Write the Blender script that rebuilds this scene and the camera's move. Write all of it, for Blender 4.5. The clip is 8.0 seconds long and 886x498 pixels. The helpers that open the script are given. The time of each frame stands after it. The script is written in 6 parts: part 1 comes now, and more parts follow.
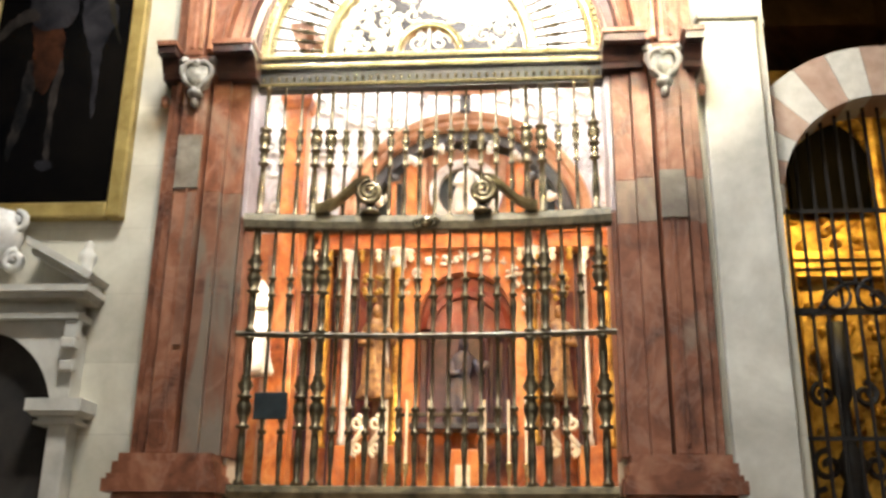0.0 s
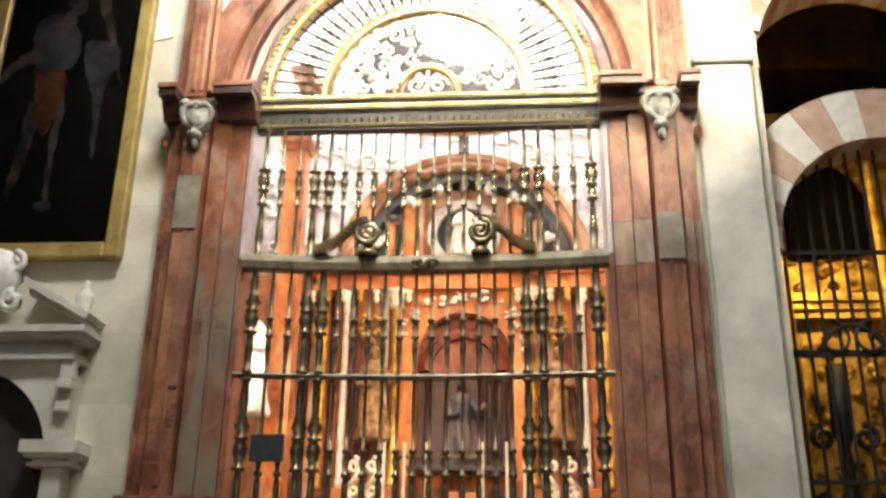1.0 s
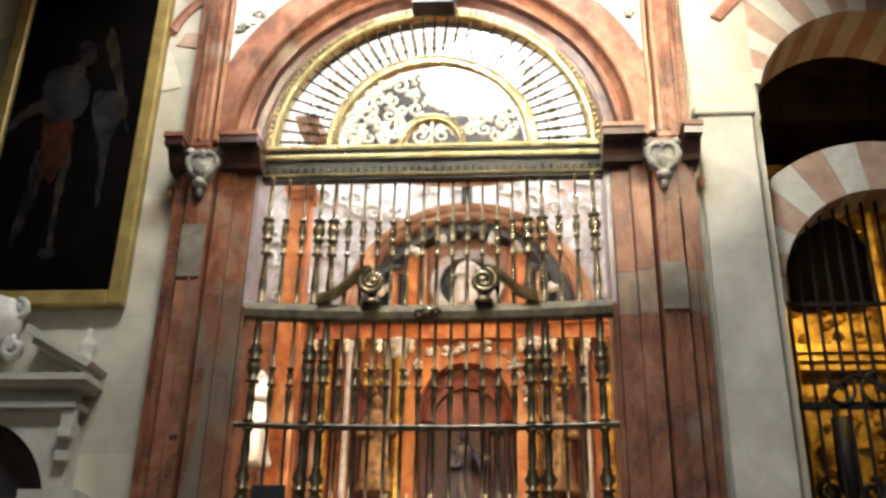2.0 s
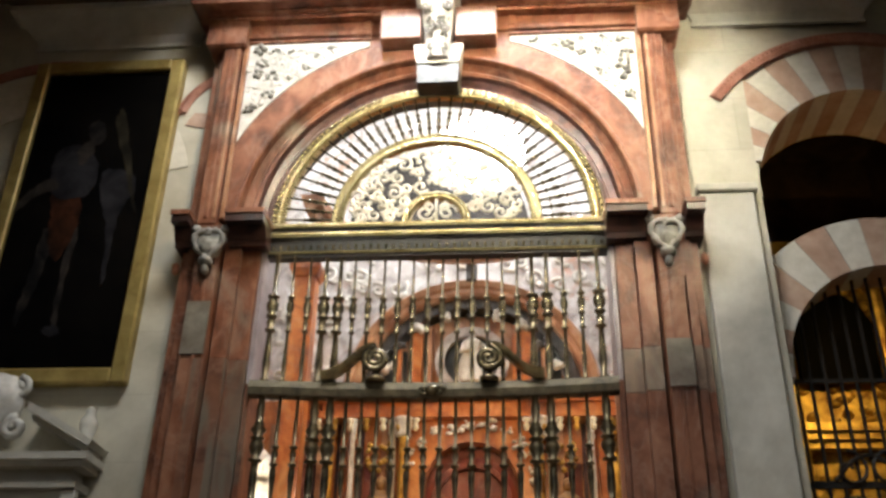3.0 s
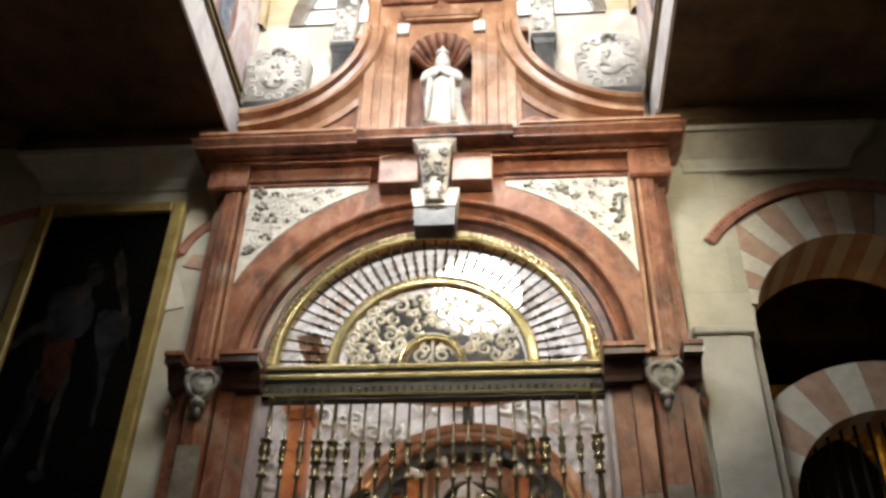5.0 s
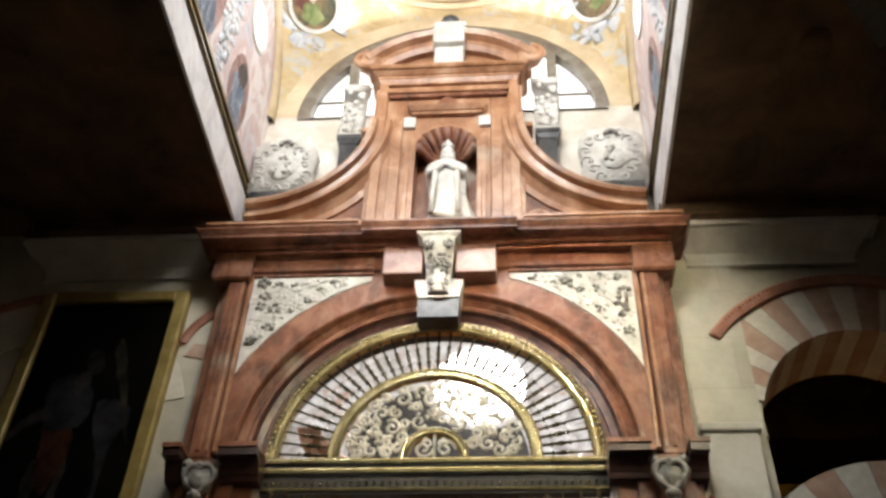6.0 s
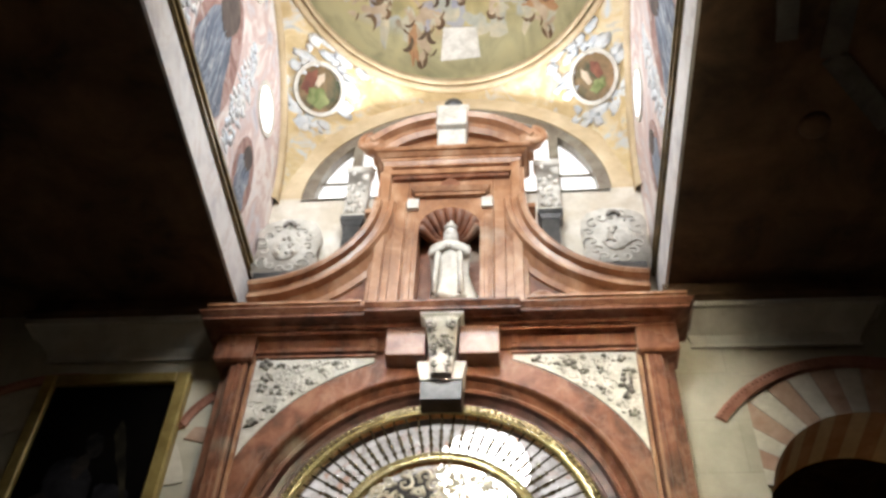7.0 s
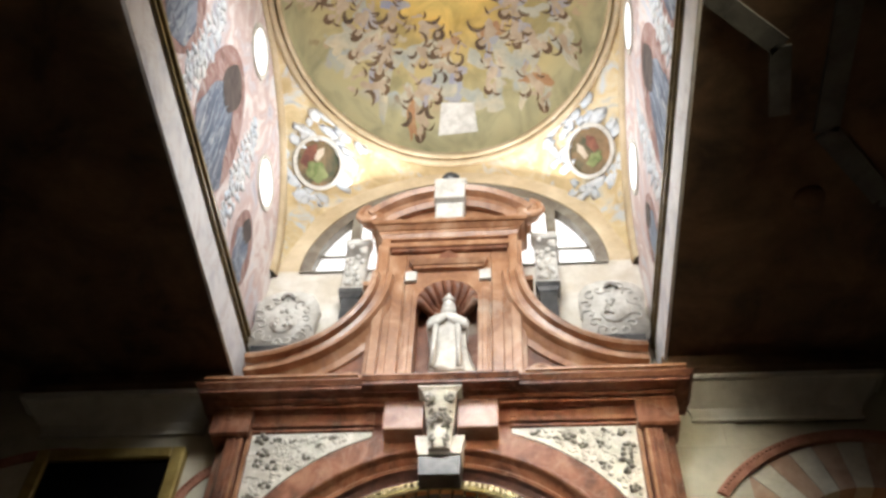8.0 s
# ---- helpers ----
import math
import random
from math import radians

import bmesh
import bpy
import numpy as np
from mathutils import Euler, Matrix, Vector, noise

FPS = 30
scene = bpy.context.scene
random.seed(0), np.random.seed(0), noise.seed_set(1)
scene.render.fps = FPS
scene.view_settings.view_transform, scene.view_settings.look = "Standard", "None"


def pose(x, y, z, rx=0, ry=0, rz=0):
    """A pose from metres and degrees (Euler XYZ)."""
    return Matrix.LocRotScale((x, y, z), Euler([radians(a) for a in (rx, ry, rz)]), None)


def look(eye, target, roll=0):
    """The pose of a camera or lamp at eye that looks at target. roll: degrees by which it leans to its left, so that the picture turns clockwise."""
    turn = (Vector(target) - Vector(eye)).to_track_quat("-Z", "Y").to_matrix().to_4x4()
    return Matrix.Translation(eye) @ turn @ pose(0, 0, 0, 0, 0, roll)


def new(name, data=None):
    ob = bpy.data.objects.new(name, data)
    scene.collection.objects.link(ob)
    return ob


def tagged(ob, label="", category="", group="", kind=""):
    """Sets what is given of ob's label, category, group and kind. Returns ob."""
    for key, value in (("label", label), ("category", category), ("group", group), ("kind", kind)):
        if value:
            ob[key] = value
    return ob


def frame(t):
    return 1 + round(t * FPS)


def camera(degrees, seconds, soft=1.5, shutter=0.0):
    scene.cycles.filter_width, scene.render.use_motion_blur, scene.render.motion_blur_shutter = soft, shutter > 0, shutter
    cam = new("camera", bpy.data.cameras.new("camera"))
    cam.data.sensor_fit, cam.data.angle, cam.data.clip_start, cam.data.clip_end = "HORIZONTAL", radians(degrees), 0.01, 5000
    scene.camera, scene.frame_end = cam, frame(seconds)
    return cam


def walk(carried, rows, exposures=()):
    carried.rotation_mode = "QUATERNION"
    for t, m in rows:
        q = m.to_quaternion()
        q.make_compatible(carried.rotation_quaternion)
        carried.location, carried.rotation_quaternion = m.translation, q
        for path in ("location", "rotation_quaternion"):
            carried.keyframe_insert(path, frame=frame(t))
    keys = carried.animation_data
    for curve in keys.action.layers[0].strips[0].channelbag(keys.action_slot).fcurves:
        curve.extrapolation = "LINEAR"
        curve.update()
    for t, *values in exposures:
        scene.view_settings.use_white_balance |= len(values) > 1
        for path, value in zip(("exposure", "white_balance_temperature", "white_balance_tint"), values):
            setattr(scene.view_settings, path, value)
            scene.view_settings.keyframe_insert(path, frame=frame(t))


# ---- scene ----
# ---------------------------------------------------------------- camera
cam = camera(49.5, 8.0, soft=3.0)
PATH = [(0.0, 0.905, -9.003, 1.585, 4.53, 18.90, 0.73), (0.5, 0.912, -9.004, 1.588, 4.53, 20.09, 0.70),
        (1.0, 0.910, -9.005, 1.590, 4.47, 21.31, 0.83), (2.5, 0.892, -9.003, 1.575, 4.78, 26.41, 1.32),
        (3.0, 0.892, -9.001, 1.568, 5.05, 28.94, 1.24), (3.5, 0.898, -9.002, 1.574, 5.22, 31.07, 1.28),
        (4.0, 0.905, -9.003, 1.580, 5.15, 33.12, 1.32), (5.3, 0.907, -8.990, 1.599, 5.15, 38.79, 1.55),
        (5.5, 0.907, -8.988, 1.605, 5.26, 39.88, 1.84), (6.0, 0.916, -8.986, 1.622, 5.71, 42.66, 2.40),
        (6.5, 0.920, -8.986, 1.640, 6.06, 45.26, 2.55), (7.0, 0.925, -8.994, 1.650, 6.32, 47.35, 2.82),
        (7.5, 0.926, -9.000, 1.645, 6.51, 49.40, 2.87), (8.0, 0.920, -9.002, 1.640, 6.43, 51.68, 2.87)]


def aimed(x, y, z, yaw, pitch, roll):
    return pose(x, y, z, 90 + pitch, 0, yaw) @ pose(0, 0, 0, 0, 0, roll)


walk(cam, [(r[0], aimed(*r[1:])) for r in PATH],
     exposures=[(0, 0.86), (1.2, 0.45), (2.5, -0.34), (3.5, -0.80), (4.2, -1.12), (5.5, -1.46), (6.5, -1.70), (8, -1.78)])

# ---------------------------------------------------------------- light
world = bpy.data.worlds.new("world")
scene.world = world
world.use_nodes = True
wn = world.node_tree
sky = wn.nodes.new("ShaderNodeTexSky")
sky.sky_type, sky.sun_disc, sky.sun_elevation, sky.sun_rotation = "NISHITA", False, radians(40), radians(200)
wn.links.new(sky.outputs[0], wn.nodes["Background"].inputs[0])
wn.nodes["Background"].inputs[1].default_value = 0.1


def area(name, eye, target, w, h, watts, color, spread=180):
    d = bpy.data.lights.new(name, "AREA")
    d.shape, d.size, d.size_y, d.energy, d.color = "RECTANGLE", w, h, watts, color
    d.spread = radians(spread)
    ob = new(name, d)
    ob.matrix_world = look(eye, target)
    return ob


# Unseen fill lamp behind the camera, added to brighten the lower walls.
area("nave_low_fill", (1.0, -15.4, 7.8), (0.8, 0, 2.0), 6.0, 3.6, 29, (0.93, 0.97, 0.97), 64)
# Unseen pair of lamps above, added to brighten the upper portal.
area("nave_upper_fill", (4.3, -7.4, 10.2), (1.0, 0, 8.5), 0.5, 0.5, 165, (1.0, 0.86, 0.60), 48)
area("nave_upper_fill", (-4.0, -7.4, 10.2), (0.2, 0, 8.7), 0.5, 0.5, 76, (1.0, 0.95, 0.86), 40)
# No window is built here; unseen lamp added to light the attic.
area("vault_east_fill", (0, -5.3, 14.2), (0, 0.0, 11.5), 3.4, 1.6, 860, (0.97, 0.99, 1.0), 128)
area("lunette_daylight", (0, 0.2, 14.9), (0, -3.2, 15.6), 3.6, 0.8, 380, (0.97, 0.99, 1.0))
for xo, yo, zo, d in ((-2.78, -0.85, 13.85, 1), (-2.78, -2.45, 15.1, 1), (2.82, -0.75, 14.0, -1), (2.82, -2.45, 15.3, -1)):
    area("oval_window_daylight", (xo, yo, zo), (xo + d, yo, zo - 0.35), 0.5, 0.6, 80, (0.93, 0.97, 1.0))
area("chapel_window_daylight", (0.3, 5.1, 11.3), (0.2, 0.5, 6.4), 1.7, 1.5, 320, (0.95, 0.98, 1.0))
# Drum windows are not built; two unseen lamps added to whiten the upper chapel.
for xo in (-3.2, 2.9):
    area("chapel_drum_fill", (xo, 3.0, 11.0), (-0.6 * xo, 3.6, 12.3), 1.2, 1.2, 260, (0.95, 0.98, 1.0))
# No lantern overhead: an unseen lamp added to light the chapel downward.
area("chapel_top_fill", (0.0, 3.0, 12.5), (0.0, 3.1, 0.0), 2.6, 2.2, 105, (0.95, 0.98, 1.0))
# Unseen warm lamp added behind the transom for the altarpiece's orange light.
area("chapel_warm_fill", (0.5, 1.0, 6.0), (0.35, 4.5, 3.6), 2.4, 0.2, 98, (1.0, 0.58, 0.21))
# Added lamp, out of sight, that brightens the pale statue.
area("chapel_statue_fill", (-2.75, 1.4, 5.7), (-2.95, 3.3, 4.7), 0.3, 0.3, 16, (1.0, 0.88, 0.64), 42)
# Added warm lamps with no visible source, for the gilding and the arch's glow.
area("side_chapel_fill", (4.9, 1.5, 6.3), (4.9, 3.2, 5.5), 1.4, 0.2, 38, (1.0, 0.70, 0.22))
area("side_arch_fill", (4.88, 1.6, 6.9), (4.88, 0.75, 8.7), 0.8, 0.2, 4, (1.0, 0.50, 0.13))

# ---------------------------------------------------------------- materials


def material(name, build, rough=0.6, metal=0.0, bump=0.0, bump_scale=30.0, spec=0.5):
    m = bpy.data.materials.new(name)
    m.use_nodes = True
    nt = m.node_tree
    bsdf = nt.nodes["Principled BSDF"]
    bsdf.inputs["Roughness"].default_value = rough
    bsdf.inputs["Metallic"].default_value = metal
    bsdf.inputs["Specular IOR Level"].default_value = spec
    tc = nt.nodes.new("ShaderNodeTexCoord")
    nt.links.new(build(nt, tc.outputs["Object"]), bsdf.inputs["Base Color"])
    if bump:
        n = noise_node(nt, tc.outputs["Object"], bump_scale, 6)
        b = nt.nodes.new("ShaderNodeBump")
        b.inputs["Strength"].default_value, b.inputs["Distance"].default_value = bump, 0.02
        nt.links.new(n, b.inputs["Height"])
        nt.links.new(b.outputs[0], bsdf.inputs["Normal"])
    return m


def noise_node(nt, vec, scale, detail=4, rough=0.55, distort=0.0, stretch=None):
    if stretch:
        mp = nt.nodes.new("ShaderNodeMapping")
        mp.inputs["Scale"].default_value = stretch
        nt.links.new(vec, mp.inputs["Vector"])
        vec = mp.outputs[0]
    n = nt.nodes.new("ShaderNodeTexNoise")
    nt.links.new(vec, n.inputs["Vector"])
    n.inputs["Scale"].default_value, n.inputs["Detail"].default_value = scale, detail
    n.inputs["Roughness"].default_value, n.inputs["Distortion"].default_value = rough, distort
    return n.outputs["Fac"]


def ramp(nt, fac, stops):
    r = nt.nodes.new("ShaderNodeValToRGB")
    e = r.color_ramp.elements
    while len(e) < len(stops):
        e.new(0.5)
    for el, (p, c) in zip(e, stops):
        el.position, el.color = p, (*c, 1)
    nt.links.new(fac, r.inputs[0])
    return r.outputs[0]


def mixed(nt, fac, a, b, mode="MIX"):
    n = nt.nodes.new("ShaderNodeMix")
    n.data_type, n.blend_type = "RGBA", mode
    for sock, v in ((n.inputs[0], fac), (n.inputs[6], a), (n.inputs[7], b)):
        if isinstance(v, (int, float)):
            sock.default_value = v
        elif isinstance(v, tuple):
            sock.default_value = (*v, 1)
        else:
            nt.links.new(v, sock)
    return n.outputs[2]


def per_object(nt):
    return nt.nodes.new("ShaderNodeObjectInfo").outputs["Random"]


def red_marble(base, dark, pale, patch, stretch=None, edge=0.60):
    def build(nt, v):
        cloud = ramp(nt, noise_node(nt, v, 2.6, 8, 0.62, 0.5, (1, 1, 0.75)), [(0.32, dark), (0.50, base), (0.70, pale)])
        vein = ramp(nt, noise_node(nt, v, 1.3, 6, 0.6, 1.0, (1, 1, 0.8)), [(0.475, (0, 0, 0)), (0.5, (1, 1, 1)), (0.53, (0, 0, 0))])
        c = mixed(nt, mixed(nt, 0.22, (0, 0, 0), vein), cloud, (0.42, 0.27, 0.20))
        grey = ramp(nt, noise_node(nt, v, 0.75 if not stretch else 2.2, 4, 0.55, 1.2, stretch), [(edge, (0, 0, 0)), (edge + 0.15, (0.75, 0.75, 0.75))])
        return mixed(nt, grey, c, patch)
    return build


def two_tone(a, b, scale=2.0, fine=18.0, detail=5):
    def build(nt, v):
        big = ramp(nt, noise_node(nt, v, scale, detail, 0.6, 0.4), [(0.35, a), (0.68, b)])
        small = ramp(nt, noise_node(nt, v, fine, 5, 0.65), [(0.3, (0.86, 0.85, 0.83)), (0.6, (1, 1, 1))])
        return mixed(nt, 1.0, big, small, "MULTIPLY")
    return build


def fresco(stops, scale, second, scale2, stretch=None):
    def build(nt, v):
        a = ramp(nt, noise_node(nt, v, scale, 5, 0.6, 1.4, stretch), stops)
        b = ramp(nt, noise_node(nt, v, scale2, 5, 0.6, 2.0, stretch), [(0.55, (0, 0, 0)), (0.68, (0.8, 0.8, 0.8))])
        return mixed(nt, b, a, second)
    return build


RED = material("red_marble", red_marble((0.205, 0.076, 0.038), (0.062, 0.020, 0.011), (0.36, 0.168, 0.098), (0.26, 0.235, 0.18)), 0.42, bump=0.03, bump_scale=5, spec=0.35)
STREAKED = material("brown_grey_streaked_marble", red_marble((0.19, 0.085, 0.05), (0.07, 0.028, 0.018), (0.27, 0.14, 0.09), (0.19, 0.175, 0.135), (1.6, 1.6, 0.22), 0.48), 0.3, bump=0.03, bump_scale=5)
BROWNGREY = material("brown_grey_marble", red_marble((0.20, 0.13, 0.085), (0.11, 0.07, 0.05), (0.28, 0.20, 0.14), (0.27, 0.25, 0.20), (1.6, 1.6, 0.4), 0.52), 0.35, bump=0.03, bump_scale=5)
LILAC = material("lilac_grey_marble", two_tone((0.28, 0.235, 0.24), (0.46, 0.40, 0.41), 2.5, 10.0), 0.35)
REDLIGHT = material("pale_red_marble", red_marble((0.37, 0.180, 0.090), (0.19, 0.080, 0.040), (0.56, 0.36, 0.23), (0.50, 0.42, 0.34)), 0.32, bump=0.03, bump_scale=5)
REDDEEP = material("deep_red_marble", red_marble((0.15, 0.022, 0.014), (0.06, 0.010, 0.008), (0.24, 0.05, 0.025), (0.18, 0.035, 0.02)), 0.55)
ALTARRED = material("orange_red_marble", red_marble((0.46, 0.140, 0.032), (0.12, 0.026, 0.010), (0.70, 0.34, 0.11), (0.46, 0.33, 0.23)), 0.3)
BLOCKPINK = material("pinkish_grey_marble", red_marble((0.27, 0.135, 0.095), (0.15, 0.065, 0.045), (0.38, 0.25, 0.20), (0.34, 0.28, 0.26)), 0.36, bump=0.03, bump_scale=5)
GREYPATCH = material("grey_marble_repair", two_tone((0.15, 0.115, 0.085), (0.27, 0.25, 0.20), 4.0), 0.4, bump=0.1)
DARKMARBLE = material("dark_marble", two_tone((0.02, 0.022, 0.025), (0.09, 0.09, 0.09), 4.0), 0.3)


def coursed(base):
    def build(nt, v):
        c = base(nt, v)
        mp = nt.nodes.new("ShaderNodeMapping")
        mp.inputs["Rotation"].default_value = (radians(-90), 0, 0)
        nt.links.new(v, mp.inputs["Vector"])
        br = nt.nodes.new("ShaderNodeTexBrick")
        nt.links.new(mp.outputs[0], br.inputs["Vector"])
        br.inputs["Color1"].default_value, br.inputs["Color2"].default_value = (1, 1, 0.98, 1), (0.84, 0.83, 0.81, 1)
        br.inputs["Mortar"].default_value = (0.70, 0.68, 0.64, 1)
        br.inputs["Scale"].default_value, br.inputs["Mortar Size"].default_value, br.inputs["Mortar Smooth"].default_value = 1.0, 0.006, 0.6
        br.inputs["Brick Width"].default_value, br.inputs["Row Height"].default_value = 1.15, 0.72
        return mixed(nt, 0.75, c, br.outputs["Color"], "MULTIPLY")
    return build


PLASTER = material("wall_plaster", coursed(two_tone((0.46, 0.43, 0.34), (0.68, 0.65, 0.54), 0.8, 3.0, 9)), 0.8, bump=0.10, bump_scale=8)
STONE = material("pale_limestone", two_tone((0.40, 0.385, 0.33), (0.72, 0.70, 0.62), 0.8, 4.0, 9), 0.75, bump=0.12, bump_scale=18)
WHITECARVE = material("white_carved_marble", two_tone((0.52, 0.50, 0.45), (0.78, 0.76, 0.71), 5.0, 20.0), 0.55, bump=0.2, bump_scale=25)
VOUSRED = material("faded_red_paint", two_tone((0.40, 0.25, 0.175), (0.55, 0.40, 0.30), 2.5, 9.0), 0.85, bump=0.2)
VOUSWHITE = material("pale_voussoir_stone", two_tone((0.58, 0.55, 0.46), (0.70, 0.66, 0.57), 2.5, 12.0), 0.85, bump=0.2)
BRICKRED = material("red_brick_moulding", two_tone((0.32, 0.13, 0.085), (0.48, 0.24, 0.17), 4.0, 14.0), 0.8, bump=0.2)
BRONZE = material("aged_bronze", two_tone((0.070, 0.055, 0.030), (0.33, 0.27, 0.16), 6.0, 30.0), 0.27, 0.8, bump=0.12, bump_scale=40)
GOLD = material("gilded_bronze", two_tone((0.46, 0.38, 0.17), (0.82, 0.72, 0.42), 6.0, 30.0), 0.24, 0.85, bump=0.12, bump_scale=40)
DARKBRONZE = material("dark_bronze", two_tone((0.050, 0.042, 0.026), (0.20, 0.165, 0.095), 6.0, 30.0), 0.28, 0.75, bump=0.12, bump_scale=40)
DULLBRONZE = material("dull_bronze", two_tone((0.060, 0.052, 0.035), (0.20, 0.17, 0.105), 6.0, 30.0), 0.55, 0.4, bump=0.12, bump_scale=40)
GILTBRONZE = material("worn_gilt_bronze", two_tone((0.12, 0.10, 0.055), (0.46, 0.38, 0.20), 5.0, 24.0), 0.30, 0.7, bump=0.12, bump_scale=40)
IRON = material("black_iron", two_tone((0.012, 0.010, 0.008), (0.03, 0.025, 0.02), 8.0, 40.0), 0.5, 0.3)
GOLDLEAF = material("gold_leaf_carving", two_tone((0.16, 0.07, 0.010), (0.88, 0.58, 0.13), 3.0, 14.0), 0.36, 0.6, bump=0.8, bump_scale=16)
SCROLL = material("worn_gilt_scrollwork", two_tone((0.46, 0.41, 0.30), (0.86, 0.81, 0.68), 7.0, 30.0), 0.36, 0.3)
FRAMEGOLD = material("dull_gilt_frame", two_tone((0.26, 0.18, 0.05), (0.46, 0.35, 0.12), 3.0, 14.0), 0.45, 0.3)
WOODDARK = material("dark_ceiling_wood", two_tone((0.050, 0.029, 0.015), (0.19, 0.11, 0.056), 1.2, 9.0), 0.8, bump=0.2)
FLOORSTONE = material("floor_stone", two_tone((0.26, 0.20, 0.15), (0.40, 0.33, 0.26), 1.1, 8.0), 0.4, bump=0.1)
CANVAS = material("dark_oil_canvas", two_tone((0.001, 0.001, 0.0012), (0.005, 0.004, 0.003), 1.0, 6.0), 0.9, spec=0.02)
PAINTSKIN = material("muted_flesh_paint", two_tone((0.004, 0.004, 0.004), (0.038, 0.030, 0.025), 3.0, 9.0), 0.75, spec=0.06)
PAINTORANGE = material("muted_orange_paint", two_tone((0.005, 0.002, 0.001), (0.045, 0.015, 0.006), 3.0, 9.0), 0.75, spec=0.06)
PAINTGREY = material("muted_grey_paint", two_tone((0.003, 0.003, 0.004), (0.024, 0.022, 0.024), 3.0, 9.0), 0.75, spec=0.06)
PAINTPALM = material("muted_palm_paint", two_tone((0.006, 0.005, 0.003), (0.034, 0.028, 0.017), 3.0, 9.0), 0.75, spec=0.06)
CHAPELWHITE = material("chapel_stucco", fresco([(0.3, (0.22, 0.19, 0.175)), (0.5, (0.48, 0.45, 0.43)), (0.7, (0.70, 0.69, 0.69))], 2.6, (0.40, 0.20, 0.12), 1.4), 0.7, bump=0.3, bump_scale=9)
# Whiter than the lower stucco: window glare is put into the colour.
STUCCO = material("glare_white_stucco", two_tone((0.66, 0.65, 0.63), (0.84, 0.83, 0.81), 1.5, 8.0), 0.75, bump=0.3, bump_scale=9)
CREAM = material("cream_painted_stucco", two_tone((0.58, 0.52, 0.42), (0.80, 0.77, 0.71), 1.6, 6.0), 0.8, bump=0.1)
SHADEBROWN = material("shaded_brown_wall", two_tone((0.012, 0.010, 0.008), (0.035, 0.028, 0.022), 3.0, 10.0), 0.8)
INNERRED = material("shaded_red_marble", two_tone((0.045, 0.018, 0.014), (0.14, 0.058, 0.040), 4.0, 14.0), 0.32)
BROWNDARK = material("shaded_brown_marble", two_tone((0.018, 0.010, 0.009), (0.075, 0.034, 0.026), 4.0, 14.0), 0.32)
WAX = material("candle_wax", two_tone((0.75, 0.68, 0.50), (0.85, 0.80, 0.65), 6.0), 0.5)
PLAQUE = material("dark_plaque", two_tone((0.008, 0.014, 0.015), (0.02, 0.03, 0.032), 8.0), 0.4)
ROBEBROWN = material("gilt_brown_robe", two_tone((0.10, 0.045, 0.02), (0.42, 0.24, 0.08), 7.0, 16.0), 0.5, bump=0.3)
ROBEBLUE = material("dark_blue_robe", two_tone((0.010, 0.016, 0.045), (0.12, 0.085, 0.06), 5.0, 14.0), 0.5, bump=0.3)


FRESCOWALL = material("wall_fresco", fresco([(0.25, (0.30, 0.31, 0.40)), (0.38, (0.58, 0.55, 0.58)), (0.48, (0.56, 0.42, 0.40)),
                                             (0.58, (0.74, 0.68, 0.66)), (0.75, (0.50, 0.56, 0.68))], 1.6, (0.72, 0.69, 0.70), 3.0, (1, 1, 0.5)), 0.8, bump=0.1)
FRESCOVAULT = material("vault_fresco", fresco([(0.3, (0.50, 0.37, 0.19)), (0.5, (0.66, 0.52, 0.29)), (0.60, (0.72, 0.62, 0.42)),
                                               (0.70, (0.42, 0.45, 0.50))], 1.5, (0.56, 0.62, 0.68), 2.0), 0.8, bump=0.1)
BUFF = material("ochre_painted_stucco", two_tone((0.52, 0.40, 0.24), (0.70, 0.58, 0.40), 1.4, 6.0), 0.8, bump=0.1)


